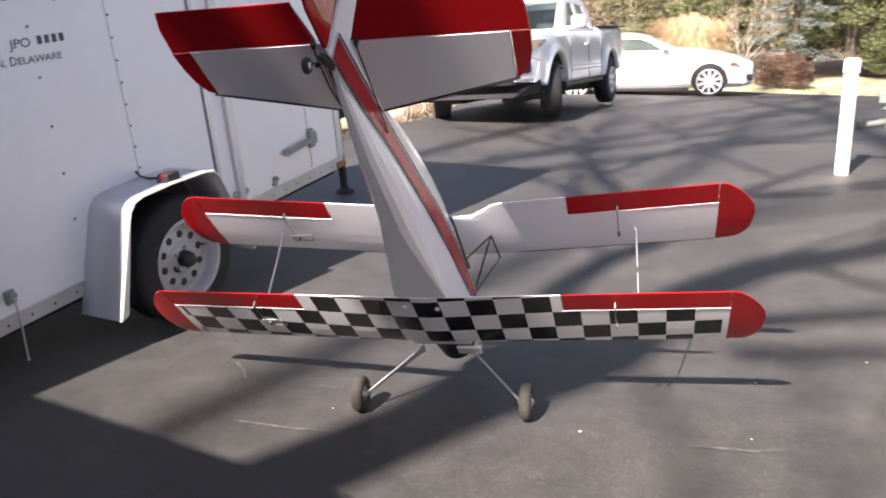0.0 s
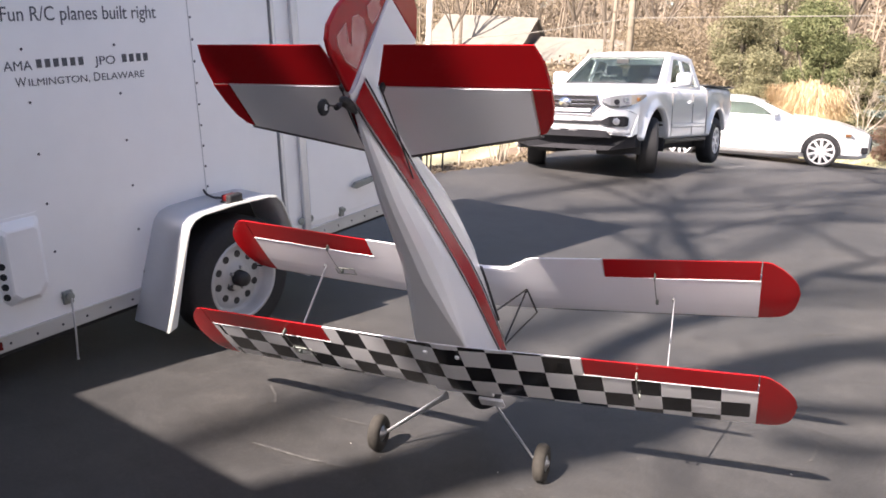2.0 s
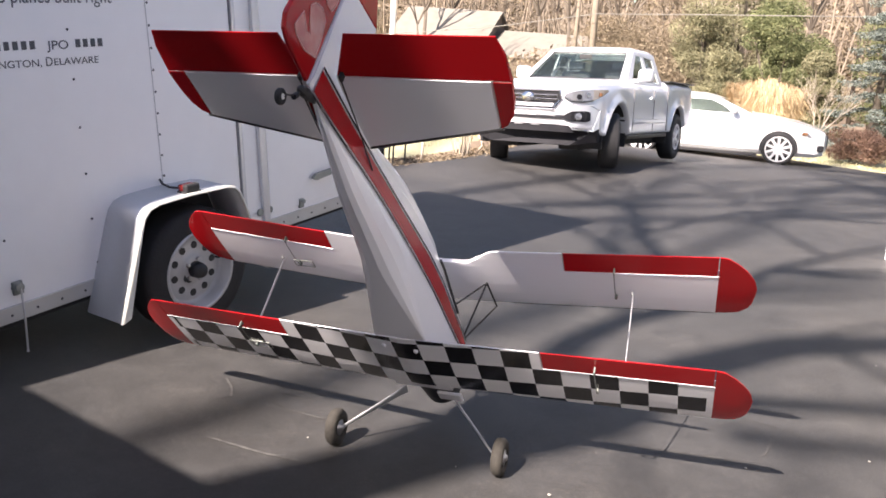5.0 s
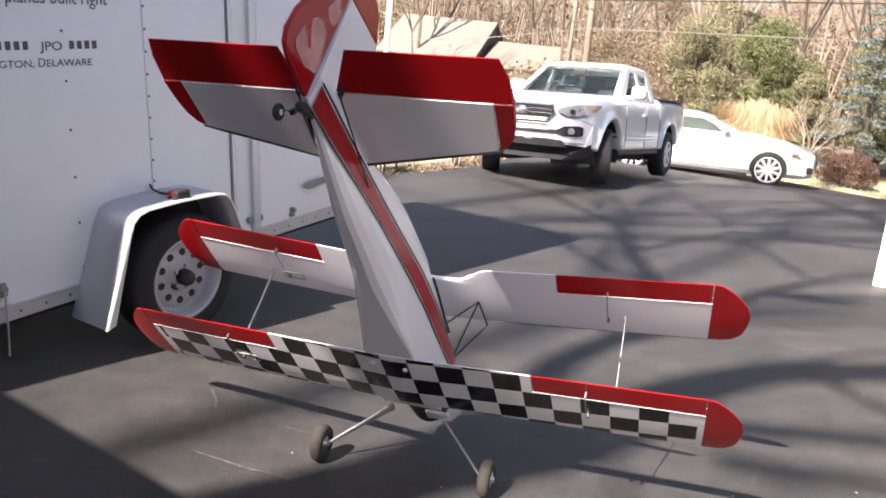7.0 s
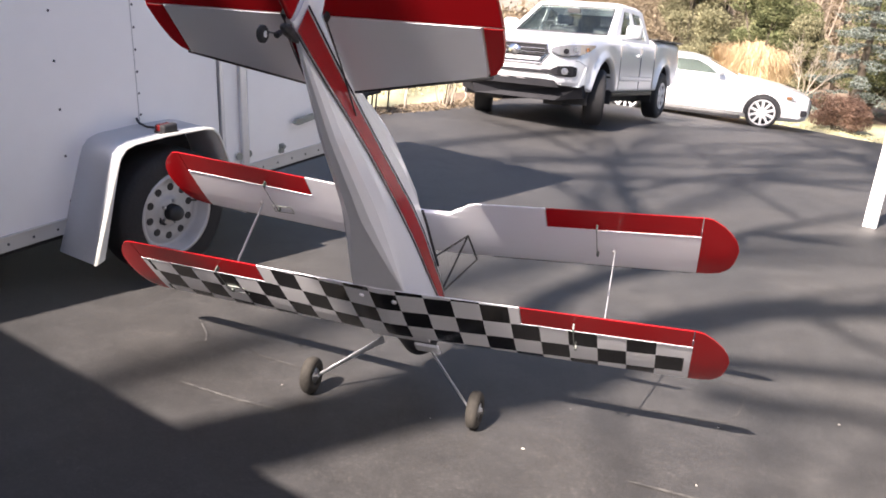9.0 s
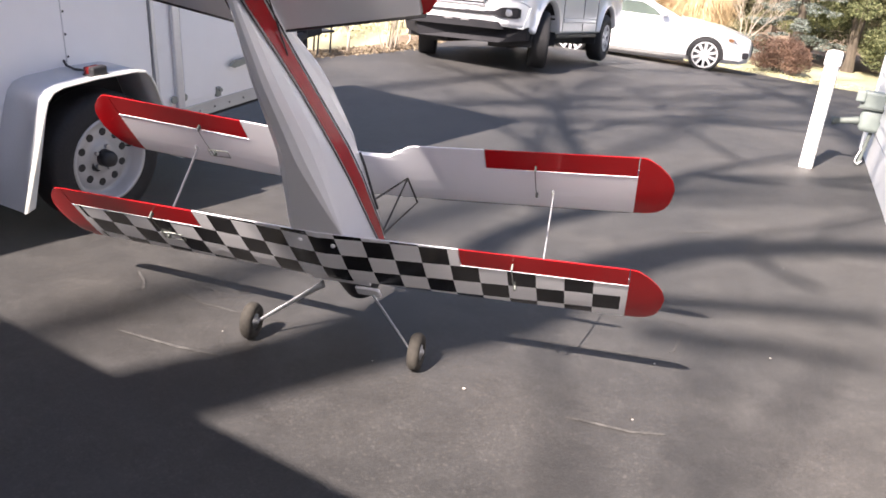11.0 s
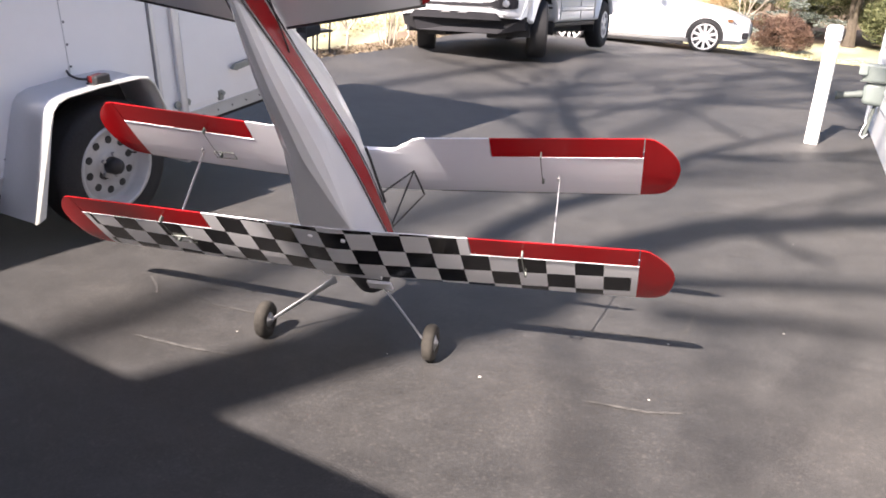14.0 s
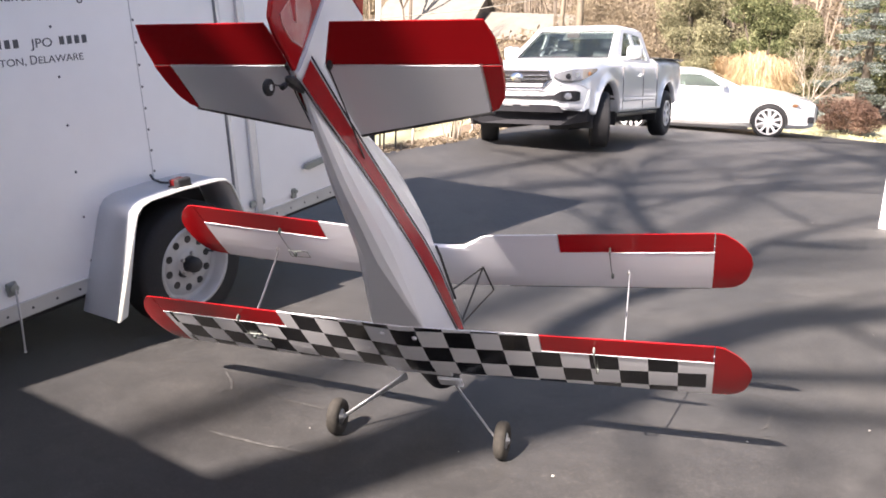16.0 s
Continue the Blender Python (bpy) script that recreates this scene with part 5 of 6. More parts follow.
part("body", hull([(-0.92, 0.45, 0.3, 0.62), (-0.86, 0.66, 0.24, 0.7), (-0.7, 0.8, 0.2, 0.76), (-0.35, 0.9, 0.19, 0.86), (0.3, 0.925, 0.18, 0.95), (0.7, 0.925, 0.18, 0.97), (1.6, 0.925, 0.18, 0.97), (2.6, 0.92, 0.19, 0.99), (3.3, 0.88, 0.22, 1.0), (3.6, 0.8, 0.3, 0.98), (3.7, 0.66, 0.36, 0.9)]), CAR_WHITE, coupe, "white body shell")
rings = []
for z, y0, y1, w in ((0.88, 0.3, 3.4, 0.87), (0.96, 0.52, 3.25, 0.82), (1.24, 1.2, 2.65, 0.66), (1.305, 1.42, 2.4, 0.59), (1.335, 1.65, 2.1, 0.45)):
    c = 0.1
    rings.append([Vector(p) for p in ((w - c, y0, z), (w, y0 + c * 2, z), (w, y1 - c * 2, z), (w - c, y1, z), (-w + c, y1, z), (-w, y1 - c * 2, z), (-w, y0 + c * 2, z), (-w + c, y0, z))])
gh = part("greenhouse", loft(rings), CAR_WHITE, coupe, "white roof and pillars")
window([(-0.66, 0.6, 0.985), (0.66, 0.6, 0.985), (0.53, 1.18, 1.225), (-0.53, 1.18, 1.225)], (0, -0.4, 0.9), gh, "windshield")
for s in (-1, 1):
    window([(s * 0.806, 0.98, 0.985), (s * 0.806, 1.98, 0.985), (s * 0.678, 1.94, 1.215), (s * 0.676, 1.42, 1.215), (s * 0.73, 1.18, 1.12)], (s * 0.9, 0, 0.43), gh, "tinted side window")
    window([(s * 0.806, 2.05, 0.985), (s * 0.8, 2.5, 0.995), (s * 0.74, 2.46, 1.1), (s * 0.69, 2.2, 1.19), (s * 0.682, 2.02, 1.205)], (s * 0.9, 0, 0.43), gh, "tinted rear side window")
    part("door_mirror", box((s * 0.95 - 0.08, 0.85, 0.98), (s * 0.95 + 0.08, 0.98, 1.08), 0.03), CAR_WHITE, coupe, "white door mirror", smooth=True)
    part("door_seam", box((s * 0.926 - 0.002, 0.72, 0.3), (s * 0.926 + 0.002, 0.73, 0.95)), SEAMGREY, coupe)
    part("sill", box((s * 0.9 - 0.02, 0.4, 0.15), (s * 0.9 + 0.02, 2.4, 0.22), 0.01), BLACK, coupe, "dark sill")
    for yc in (0.0, 2.75):
        arc = [(math.cos(a), math.sin(a)) for a in (math.pi * (-0.05 + 1.1 * k / 16) for k in range(17))]
        bm = bmesh.new()
        add_prism(bm, [(yc + 0.37 * c, 0.33 + 0.37 * d) for c, d in arc], 0, s * 0.928 - (0.14 if s > 0 else 0.003), s * 0.928 + (0.003 if s > 0 else 0.14))
        part("wheel_well", bm, UNDER, coupe, "dark wheel well")
        road_wheel(coupe, Matrix.Translation((s * 0.945, yc, 0.33)) @ pose(0, 0, 0, 0, 0, 0 if s > 0 else 180), 0.33, 0.22, 0.26, ALLOY, 10)
    part("headlight", loft([[Vector((s * x, y + k, z)) for x, y, z in ((0.5, -0.88, 0.58), (0.84, -0.6, 0.6), (0.85, -0.5, 0.7), (0.56, -0.82, 0.7))] for k in (0.06, -0.012)]), LAMP, coupe, "dark-rimmed headlight")
    part("indicator", box((s * 0.86 - 0.03, -0.52, 0.64), (s * 0.86 + 0.02, -0.42, 0.7), 0.008), AMBER, coupe, "amber indicator")
    part("fog_vent", box((s * 0.68 - 0.12, -0.86, 0.33), (s * 0.68 + 0.12, -0.74, 0.45), 0.02), GRILLE, coupe, "dark lower vent")
part("grille", box((-0.38, -0.945, 0.36), (0.38, -0.9, 0.62), 0.02), GRILLE, coupe, "dark grille")
# ---- plants, far houses, poles ----
def leaves(name, blobs, n, size, material, seed, parent=None, flat=0.0, label="", long=1.0):
    """Many small leaf clumps scattered in uneven blobs (x, y, z, rx, ry, rz)."""
    r = np.random.default_rng(seed)
    w = np.array([b[3] * b[4] * b[5] for b in blobs]) ** 0.7
    pick = r.choice(len(blobs), n, p=w / w.sum())
    b = np.array(blobs)[pick]
    d = r.normal(size=(n, 3))
    d /= np.linalg.norm(d, axis=1)[:, None]
    rad = r.uniform(0.35, 1.0, n) ** 0.5
    c = b[:, :3] + d * rad[:, None] * b[:, 3:]
    u = r.normal(size=(n, 3))
    u /= np.linalg.norm(u, axis=1)[:, None]
    v = np.cross(u, r.normal(size=(n, 3)))
    v /= np.linalg.norm(v, axis=1)[:, None]
    u[:, 2] *= 1 - flat
    s = size * r.uniform(0.5, 1.4, n)[:, None]
    co = np.stack([c - u * s * long, c + v * s * 0.45, c + u * s * long, c - v * s * 0.45], 1).reshape(-1, 3)
    me = bpy.data.meshes.new(name)
    me.from_pydata(co.tolist(), [], np.arange(4 * n).reshape(-1, 4).tolist())
    me.materials.append(material)
    ob = new(name, me)
    if parent is not None:
        ob.parent = parent
    if label:
        ob["label"] = label
    return ob


def limbs(bm, p, d, length, r, depth, rnd, tips, spread=0.6, lift=0.15, kids=3):
    """A limb that forks on."""
    pts, q = [p], p
    for _ in range(4):
        d = (d + Vector((rnd.uniform(-1, 1), rnd.uniform(-1, 1), rnd.uniform(-0.4, 1))) * 0.16).normalized()
        q = q + d * length / 4
        pts.append(q)
    add_tube(bm, pts, [r, r * 0.92, r * 0.85, r * 0.76, r * 0.66], 6 if r > 0.04 else 4, cap=False)
    if depth == 0:
        tips.append(q)
        return
    for k in range(kids if depth > 1 else 3):
        side = Vector((rnd.uniform(-1, 1), rnd.uniform(-1, 1), rnd.uniform(-0.3, 0.8)))
        e = (d + side * spread + Vector((0, 0, lift))).normalized()
        limbs(bm, pts[rnd.choice((2, 3, 4, 4))], e, length * rnd.uniform(0.6, 0.82), r * rnd.uniform(0.45, 0.65), depth - 1, rnd, tips, spread, lift, kids)


def bare_tree(x, y, h, r, seed, material=None, depth=4, lean=(0, 0), name="bare_tree", label="tall bare winter tree with forked grey limbs", spread=0.6, first=0.35, kids=3, group="bare trees"):
    rnd = random.Random(seed)
    t = thing(name, Matrix.Translation((x, y, gz(y) - 0.03)), label, "tree", group)
    bm = bmesh.new()
    top = Vector((lean[0], lean[1], h * first))
    add_tube(bm, [Vector((0, 0, 0)), top * 0.5 + Vector((rnd.uniform(-0.1, 0.1), 0, 0)), top], [r, r * 0.85, r * 0.75], 10)
    part("trunk", bm, material or BARK, t, "bark-covered trunk", smooth=True)
    bm = bmesh.new()
    tips = []
    for k in range(kids + 1):
        a = 2 * math.pi * k / (kids + 1) + rnd.uniform(-0.5, 0.5)
        limbs(bm, top, Vector((math.cos(a) * spread, math.sin(a) * spread, 1)).normalized(), h * 0.27, r * 0.6, depth, rnd, tips, spread, 0.15, kids)
    part("crown", bm, material or BARK, t, "forking bare limbs")
    return t


def shrub(name, x, y, blobs, n, size, material, seed, label, category="shrub", stems=5, flat=0.0, long=1.0, group=""):
    rnd = random.Random(seed)
    z0 = gz(y) - 0.03
    t = thing(name, Matrix.Translation((x, y, z0)), label, category, group)
    top = max(b[2] for b in blobs)
    for k in range(stems):
        bm = bmesh.new()
        a = rnd.uniform(0, 6.28)
        b = blobs[k % len(blobs)]
        add_tube(bm, [(0.1 * math.cos(a), 0.1 * math.sin(a), 0), (b[0] * 0.5, b[1] * 0.5, b[2] * 0.6), (b[0], b[1], b[2] + 0.4 * b[5])], [0.05 * top / 2, 0.03 * top / 2, 0.008], 6)
        part("stem", bm, BARK, t)
    leaves("crown", blobs, n, size, material, seed, t, flat, "", long)
    return t


def blobs_in(rnd, n, rx, ry, h, r0, r1, low=0.15):
    out = []
    for _ in range(n):
        z = h * rnd.uniform(low, 0.92)
        k = 1 - (z / h) ** 2 * 0.75
        a, q = rnd.uniform(0, 6.28), math.sqrt(rnd.random())
        r = rnd.uniform(r0, r1)
        out.append((rx * k * q * math.cos(a), ry * k * q * math.sin(a), z, r * 1.2, r * 1.2, r * 0.8))
    return out


rnd = random.Random(11)
# straw-coloured ornamental grass
grass = thing("ornamental_grass", Matrix.Translation((-4.5, 25.0, gz(25) - 0.03)), "tall straw-coloured ornamental grass clump behind the car", "ornamental grass", kind="stuff")
bm = bmesh.new()
for k in range(4200):
    a, q = rnd.uniform(0, 6.28), rnd.random() ** 0.6
    bx, by = 0.8 * q * math.cos(a), 0.6 * q * math.sin(a)
    h = 2.0 * rnd.uniform(0.55, 1.0) * (1 - 0.12 * q)
    o = Vector((bx * 0.5 + rnd.uniform(-0.16, 0.16), by * 0.5 + rnd.uniform(-0.16, 0.16), 0))
    w = rnd.uniform(0.0025, 0.006)
    p = [Vector((bx, by, 0)), Vector((bx + o.x * 0.25, by + o.y * 0.3, h * 0.55)), Vector((bx + o.x * 0.7, by + o.y * 0.7, h * 0.95)), Vector((bx + o.x * 1.15, by + o.y * 1.1, h * rnd.uniform(0.75, 1.0)))]
    s = Vector((math.cos(a + 1.3), math.sin(a + 1.3), 0)) * w
    vs = [(bm.verts.new(c - s * f), bm.verts.new(c + s * f)) for c, f in zip(p, (1, 1, 1.6, 0.6))]
    for (a1, b1), (a2, b2) in zip(vs, vs[1:]):
        bm.faces.new((a1, b1, b2, a2))
part("blade_tuft", bm, LEAF_STRAW, grass, "dry straw blades")
bpy.data.objects["blade_tuft"]["kind"] = "stuff"
# small bare shrub beside it
bare_tree(-3.0, 24.2, 2.6, 0.035, 5, BIRCH, 3, (0.05, 0), "bare_shrub", "pale bare shrub with forked thin stems", 0.75, 0.2, 3, "bare shrubs")
# blue spruce: whorls of drooping boughs
spruce = thing("blue_spruce", Matrix.Translation((-2.05, 27.0, gz(27) - 0.03)), "blue-grey spruce with layered drooping boughs", "tree")
part("trunk", tube([(0, 0, 0), (0, 0, 5.6)], [0.14, 0.02], 8), BARK, spruce, "dark trunk")
bl = []
for k in range(13):
    z = 0.3 + 5.1 * k / 12
    reach = 1.55 * (1 - z / 5.9) + 0.08
    for j in range(8):
        a = rnd.uniform(0, 6.28)
        q = rnd.uniform(0.75, 1.1)
        for f in (0.3, 0.5, 0.7, 0.88, 1.0):
            bl.append((reach * q * f * math.cos(a), reach * q * f * math.sin(a), z + 0.1 - 0.34 * f * f + 0.16 * (f > 0.95), 0.13 + 0.05 * f, 0.13 + 0.05 * f, 0.05))
leaves("foliage", bl, 34000, 0.034, LEAF_SPRUCE, 3, spruce, 0.4, "blue-grey needle boughs")
# rust-coloured low bush
shrub("rusty_bush", -1.85, 23.6, [(rnd.uniform(-0.5, 0.5), rnd.uniform(-0.35, 0.35), rnd.uniform(0.2, 0.72), 0.28, 0.28, 0.22) for _ in range(22)], 15000, 0.019, LEAF_RUST, 21, "low rounded rust-brown bush on the dry lawn", stems=10, long=1.6)
# evergreens along the far edge
for x, y, w, h, n, m, lab in ((-0.6, 27.4, 1.25, 3.9, 9000, LEAF_GREEN, "broad olive-green evergreen shrub"), (0.9, 28.2, 1.3, 3.6, 8000, LEAF_GREEN, "broad olive-green evergreen shrub"), (2.4, 28.6, 1.3, 4.2, 7000, LEAF_GREEN, "broad olive-green evergreen shrub"),
                              (-5.2, 29.0, 1.5, 4.3, 12000, LEAF_GREEN, "dense yellow-green evergreen bush"), (-6.7, 28.0, 0.9, 2.6, 5000, LEAF_OLIVE, "dull olive shrub, half bare"),
                              (-3.9, 28.4, 0.8, 2.7, 5000, LEAF_OLIVE, "dull olive shrub, half bare"), (-8.2, 31.0, 1.3, 4.2, 7000, LEAF_OLIVE, "dull olive shrub, half bare"),
                              (-10.4, 33.5, 1.7, 6.0, 8000, LEAF_DRY, "tall brown thicket of bare twigs"), (-10.6, 29.5, 1.4, 3.2, 5000, LEAF_DRY, "brown thicket of dry stems and leaves"),
                              (-12.6, 32.5, 1.6, 3.6, 5000, LEAF_DRY, "brown thicket of dry stems and leaves"), (-8.9, 28.0, 1.1, 2.3, 4000, LEAF_DRY, "brown thicket of dry stems and leaves"),
                              (-15.4, 34.0, 1.8, 1.7, 3000, LEAF_DRY, "brown thicket of dry stems and leaves"), (-19.0, 36.0, 1.9, 1.3, 2500, LEAF_DRY, "brown thicket of dry stems and leaves"),
                              (-2.2, 30.5, 1.6, 4.2, 7000, LEAF_GREEN, "dense yellow-green evergreen bush"), (0.4, 31.0, 1.8, 5.2, 7000, LEAF_OLIVE, "dull olive shrub, half bare"),
                              (3.6, 29.0, 1.8, 5.0, 6000, LEAF_GREEN, "broad olive-green evergreen shrub"), (-7.4, 33.0, 1.4, 6.8, 7000, LEAF_OLIVE, "tall ivy-grown tree, olive green"),
                              (-23.0, 33.0, 2.0, 1.0, 2000, LEAF_DRY, "brown thicket of dry stems and leaves"), (-17.0, 29.0, 1.5, 0.8, 2000, LEAF_DRY, "brown thicket of dry stems and leaves")):
    shrub("evergreen_shrub" if m is LEAF_GREEN else "thicket", x, y, blobs_in(rnd, 26, w, w, h, 0.22 * w, 0.5 * w), int(n * 4.6), 0.028, m, int(400 + x * 7 + y), lab, group="bushes along the far lawn", stems=5, long=1.5)
# bare woods behind
far = 0
for x, y, h, r in ((-13.5, 36, 10, 0.14), (-6.2, 36, 12, 0.18), (-3.2, 35, 11, 0.14), (-9.0, 38, 13, 0.18), (-17.5, 40, 12, 0.16), (-25.9, 39, 10, 0.1), (0.6, 37, 12, 0.16), (-11.8, 42, 14, 0.2), (-29.0, 44, 13, 0.2), (-1.4, 40, 13, 0.18), (-5.0, 42, 14, 0.16), (3.8, 36, 12, 0.16), (-15.8, 46, 14, 0.2), (-24.5, 50, 14, 0.22), (-33, 52, 14, 0.22)):
    far += 1
    bare_tree(x, y, h, r * 0.62, 40 + far, BIRCH if far % 4 == 0 else BARK, 4, (rnd.uniform(-0.5, 0.5), 0), spread=0.55, first=0.3)
# far woods: one mass of thin stems and twigs closing the view
r = np.random.default_rng(9)
n = 2600
bm = bmesh.new()
for k in range(n):
    x, y = r.uniform(-75, 45), r.uniform(54, 84)
    h, rad = r.uniform(6, 16), r.uniform(0.025, 0.09)
    lean = Vector((r.normal() * 0.12, r.normal() * 0.12, 1)) * h
    p = Vector((x, y, gz(y) - 0.1))
    add_tube(bm, [p, p + lean * 0.5 + Vector((r.normal() * 0.15, 0, 0)), p + lean], [rad, rad * 0.7, rad * 0.2], 4, cap=False)
    for _ in range(8):
        q = p + lean * r.uniform(0.15, 0.95)
        e = q + Vector((r.normal() * 1.1, r.normal(), r.uniform(0.2, 1.6)))
        add_tube(bm, [q, e], [rad * 0.45, rad * 0.2], 3, cap=False)
        add_tube(bm, [e, e + Vector((r.normal() * 0.7, r.normal() * 0.5, r.uniform(0.1, 1.0)))], [rad * 0.25, rad * 0.1], 3, cap=False)
tagged(finish("far_woods", bm, TWIG), "distant bare brown woods", "woods", kind="stuff")
leaves("far_brush", [(x, 50 + 6 * math.sin(x), gz(60) + 1.0, 4, 3, 1.5) for x in range(-80, 50, 4)] + [(x, 62, gz(60) + 3.6, 5, 4, 4.5) for x in range(-90, 60, 6)], 60000, 0.16, LEAF_DRY, 17)
tagged(bpy.data.objects["far_brush"], "brown dry undergrowth in front of the woods", "undergrowth", kind="stuff")
bm = bmesh.new()
vs = [(x, 96 + 6 * math.sin(x * 0.1), 11 + 3 * math.sin(x * 0.37) + 2 * math.sin(x * 0.83)) for x in range(-140, 121, 4)]
for a, b in zip(vs, vs[1:]):
    bm.faces.new([bm.verts.new(p) for p in ((a[0], a[1], -1), (b[0], b[1], -1), b, a)])
tagged(finish("wooded_hill", bm, HILL), "far wooded slope, grey-brown", "hill", kind="backdrop")

# far houses with sunlit roofs
def far_house(x, y, w, d, eave, ridge, turn, label):
    t = thing("far_house", pose(x, y, gz(y) - 0.1, 0, 0, turn), label, "house", "far houses")
    part("wall", box((-w / 2, -d / 2, 0), (w / 2, d / 2, eave)), WALL_FAR, t, "brown wall")
    bm = bmesh.new()
    add_prism(bm, [(-d / 2 - 0.3, eave - 0.1), (0, ridge), (d / 2 + 0.3, eave - 0.1), (d / 2 + 0.3, eave), (0, ridge + 0.15), (-d / 2 - 0.3, eave)], 0, -w / 2 - 0.3, w / 2 + 0.3)
    part("roof", bm, ROOF_FAR, t, "sunlit pale shingle roof")
    for s in (-1, 1):
        part("gable", prism([(-d / 2, eave), (d / 2, eave), (0, ridge - 0.05)], 0, s * w / 2 - 0.1, s * w / 2 + 0.1), WALL_FAR, t, "dark gable")
    win = part("window", box((w / 2 - 0.02, -0.7, 1.0), (w / 2 + 0.13, 0.7, 2.0)), SEAT, t, "dark window")
    part("window_frame", box((w / 2 + 0.1, -0.75, 0.95), (w / 2 + 0.14, -0.68, 2.05)), SIDING, win)
    return t


far_house(-29.4, 47.5, 5.6, 7.5, 2.0, 4.2, 14, "far brown house with a sunlit gable roof")
far_house(-22.6, 49.0, 6.8, 6.0, 1.8, 3.1, 12, "low far house with a pale sunlit roof")
# poles and wires
for x, y, h, r, m, lab, lean in ((-11.1, 28.2, 7.5, 0.12, POLE, "tan wooden utility pole", -0.2), (-12.0, 28.6, 7.5, 0.08, POLE, "tan wooden utility pole", 0.0), (-17.1, 25, 6.5, 0.11, PVC, "white metal street pole", -0.15)):
    t = thing("utility_pole", Matrix.Translation((x, y, gz(y) - 0.1)), lab, "pole", "poles")
    part("shaft", tube([(0, 0, 0), (lean, 0, h)], [r, r * 0.8], 12), m, t, "round shaft", smooth=True)
for pts, r, m, lab in (([(-50, 33, 2.4), (-20, 27.8, 3.42), (-15, 27.8, 3.62), (-10.9, 27.8, 3.82), (-2.84, 27.8, 4.2), (18, 27.8, 5.4)], 0.021, WIRE, "thick dark overhead cable past the poles"),
                       ([(-50, 33, 2.7), (-20, 27.8, 3.73), (-10.9, 27.8, 4.25), (-7.1, 27.8, 4.33), (-2.88, 27.8, 4.4), (18, 27.8, 5.0)], 0.009, PALE_WIRE, "thin pale overhead wire past the poles"),
                       ([(-50, 33, 2.5), (-20, 27.8, 3.5), (-10.9, 27.8, 4.0), (-7.0, 27.8, 4.12), (-2.85, 27.8, 4.3), (18, 27.8, 5.2)], 0.008, PALE_WIRE, "thin pale overhead wire past the poles"),
                       ([(-30, 29, 0.9), (-20, 28, 1.75), (-14.9, 27.9, 2.29), (-10.97, 27.8, 2.9), (-6.86, 27.8, 3.05), (-2.63, 27.8, 3.18), (18, 27.8, 4.2)], 0.014, PALE_WIRE, "pale service cable fixed to the wooden pole")):
    tagged(finish("overhead_cable", tube(pts, r, 6), m), lab, "cable", "overhead cables")
# little shrubs and a dark stand on the near lawn
leaves("leaf_litter", [(-5.45 - 0.5 * max(0, y - 12) * 0.6, y, 0.0, 0.3, 0.3, 0.02) for y in [8.2 + 0.28 * k for k in range(26)]], 5200, 0.022, LEAF_DRY, 35, None, 0.75)
tagged(bpy.data.objects["leaf_litter"], "dry brown leaves along the driveway edge", "leaf litter", kind="stuff")
for x, y, h, k in ((-5.4, 10.3, 1.05, 61), (-5.6, 12.1, 0.95, 62), (-6.9, 13.6, 1.3, 63), (-5.75, 9.3, 0.9, 64)):
    bare_tree(x, y, h, 0.022, k, BIRCH, 3, (0, 0), "bare_shrub", "small bare shrub in the mulch bed", 0.7, 0.28, 3, "bare shrubs")
clump = thing("bare_shrub", Matrix.Translation((-5.48, 11.45, -0.02)), "clump of upright bare stems in the leaf litter", "shrub", "bare shrubs")
crn = random.Random(66)
for k in range(16):
    a, q = crn.uniform(0, 6.28), crn.uniform(0.02, 0.14)
    bx, by, h = q * math.cos(a), q * math.sin(a), crn.uniform(0.4, 0.85)
    part("stem", tube([(bx, by, 0), (bx * 1.5 + crn.uniform(-0.03, 0.03), by * 1.5, h * 0.5), (bx * 2.2 + crn.uniform(-0.06, 0.06), by * 2.2, h)], [0.012, 0.009, 0.003], 5), BIRCH, clump)
stand = thing("plant_stand", Matrix.Translation((-5.48, 9.7, -0.02)), "dark metal plant stand on the lawn edge", "stand")
for x, y in ((-0.13, -0.13), (0.13, -0.13), (0.13, 0.13), (-0.13, 0.13)):
    part("leg", tube([(x, y, 0), (x, y, 0.75)], 0.012, 6), BLACK, stand, "dark leg")
part("top", box((-0.16, -0.16, 0.3), (0.16, 0.16, 0.33), 0.004), BLACK, stand, "dark shelf")
# tall grass blades on the near lawn
leaves("lawn_tufts", [(x * 1.0, y * 1.0, gz(y) + 0.0, 0.7, 0.7, 0.05) for x in range(-15, -6) for y in range(9, 22)] + [(x * 1.0, y * 1.0, gz(y) - 0.01, 0.7, 0.6, 0.04) for x in range(-6, 10) for y in (22, 23)], 26000, 0.03, LEAF_LAWN, 33)
tagged(bpy.data.objects["lawn_tufts"], "short tufts of dry and green lawn grass", "grass", kind="stuff")
# tall trees behind the garage, whose high limbs shade the driveway
def shade(x, y, h):
    """The place at height h whose shadow falls on (x, y)."""
    return Vector((x + SUN.x / SUN.z * h, y + SUN.y / SUN.z * h, h))


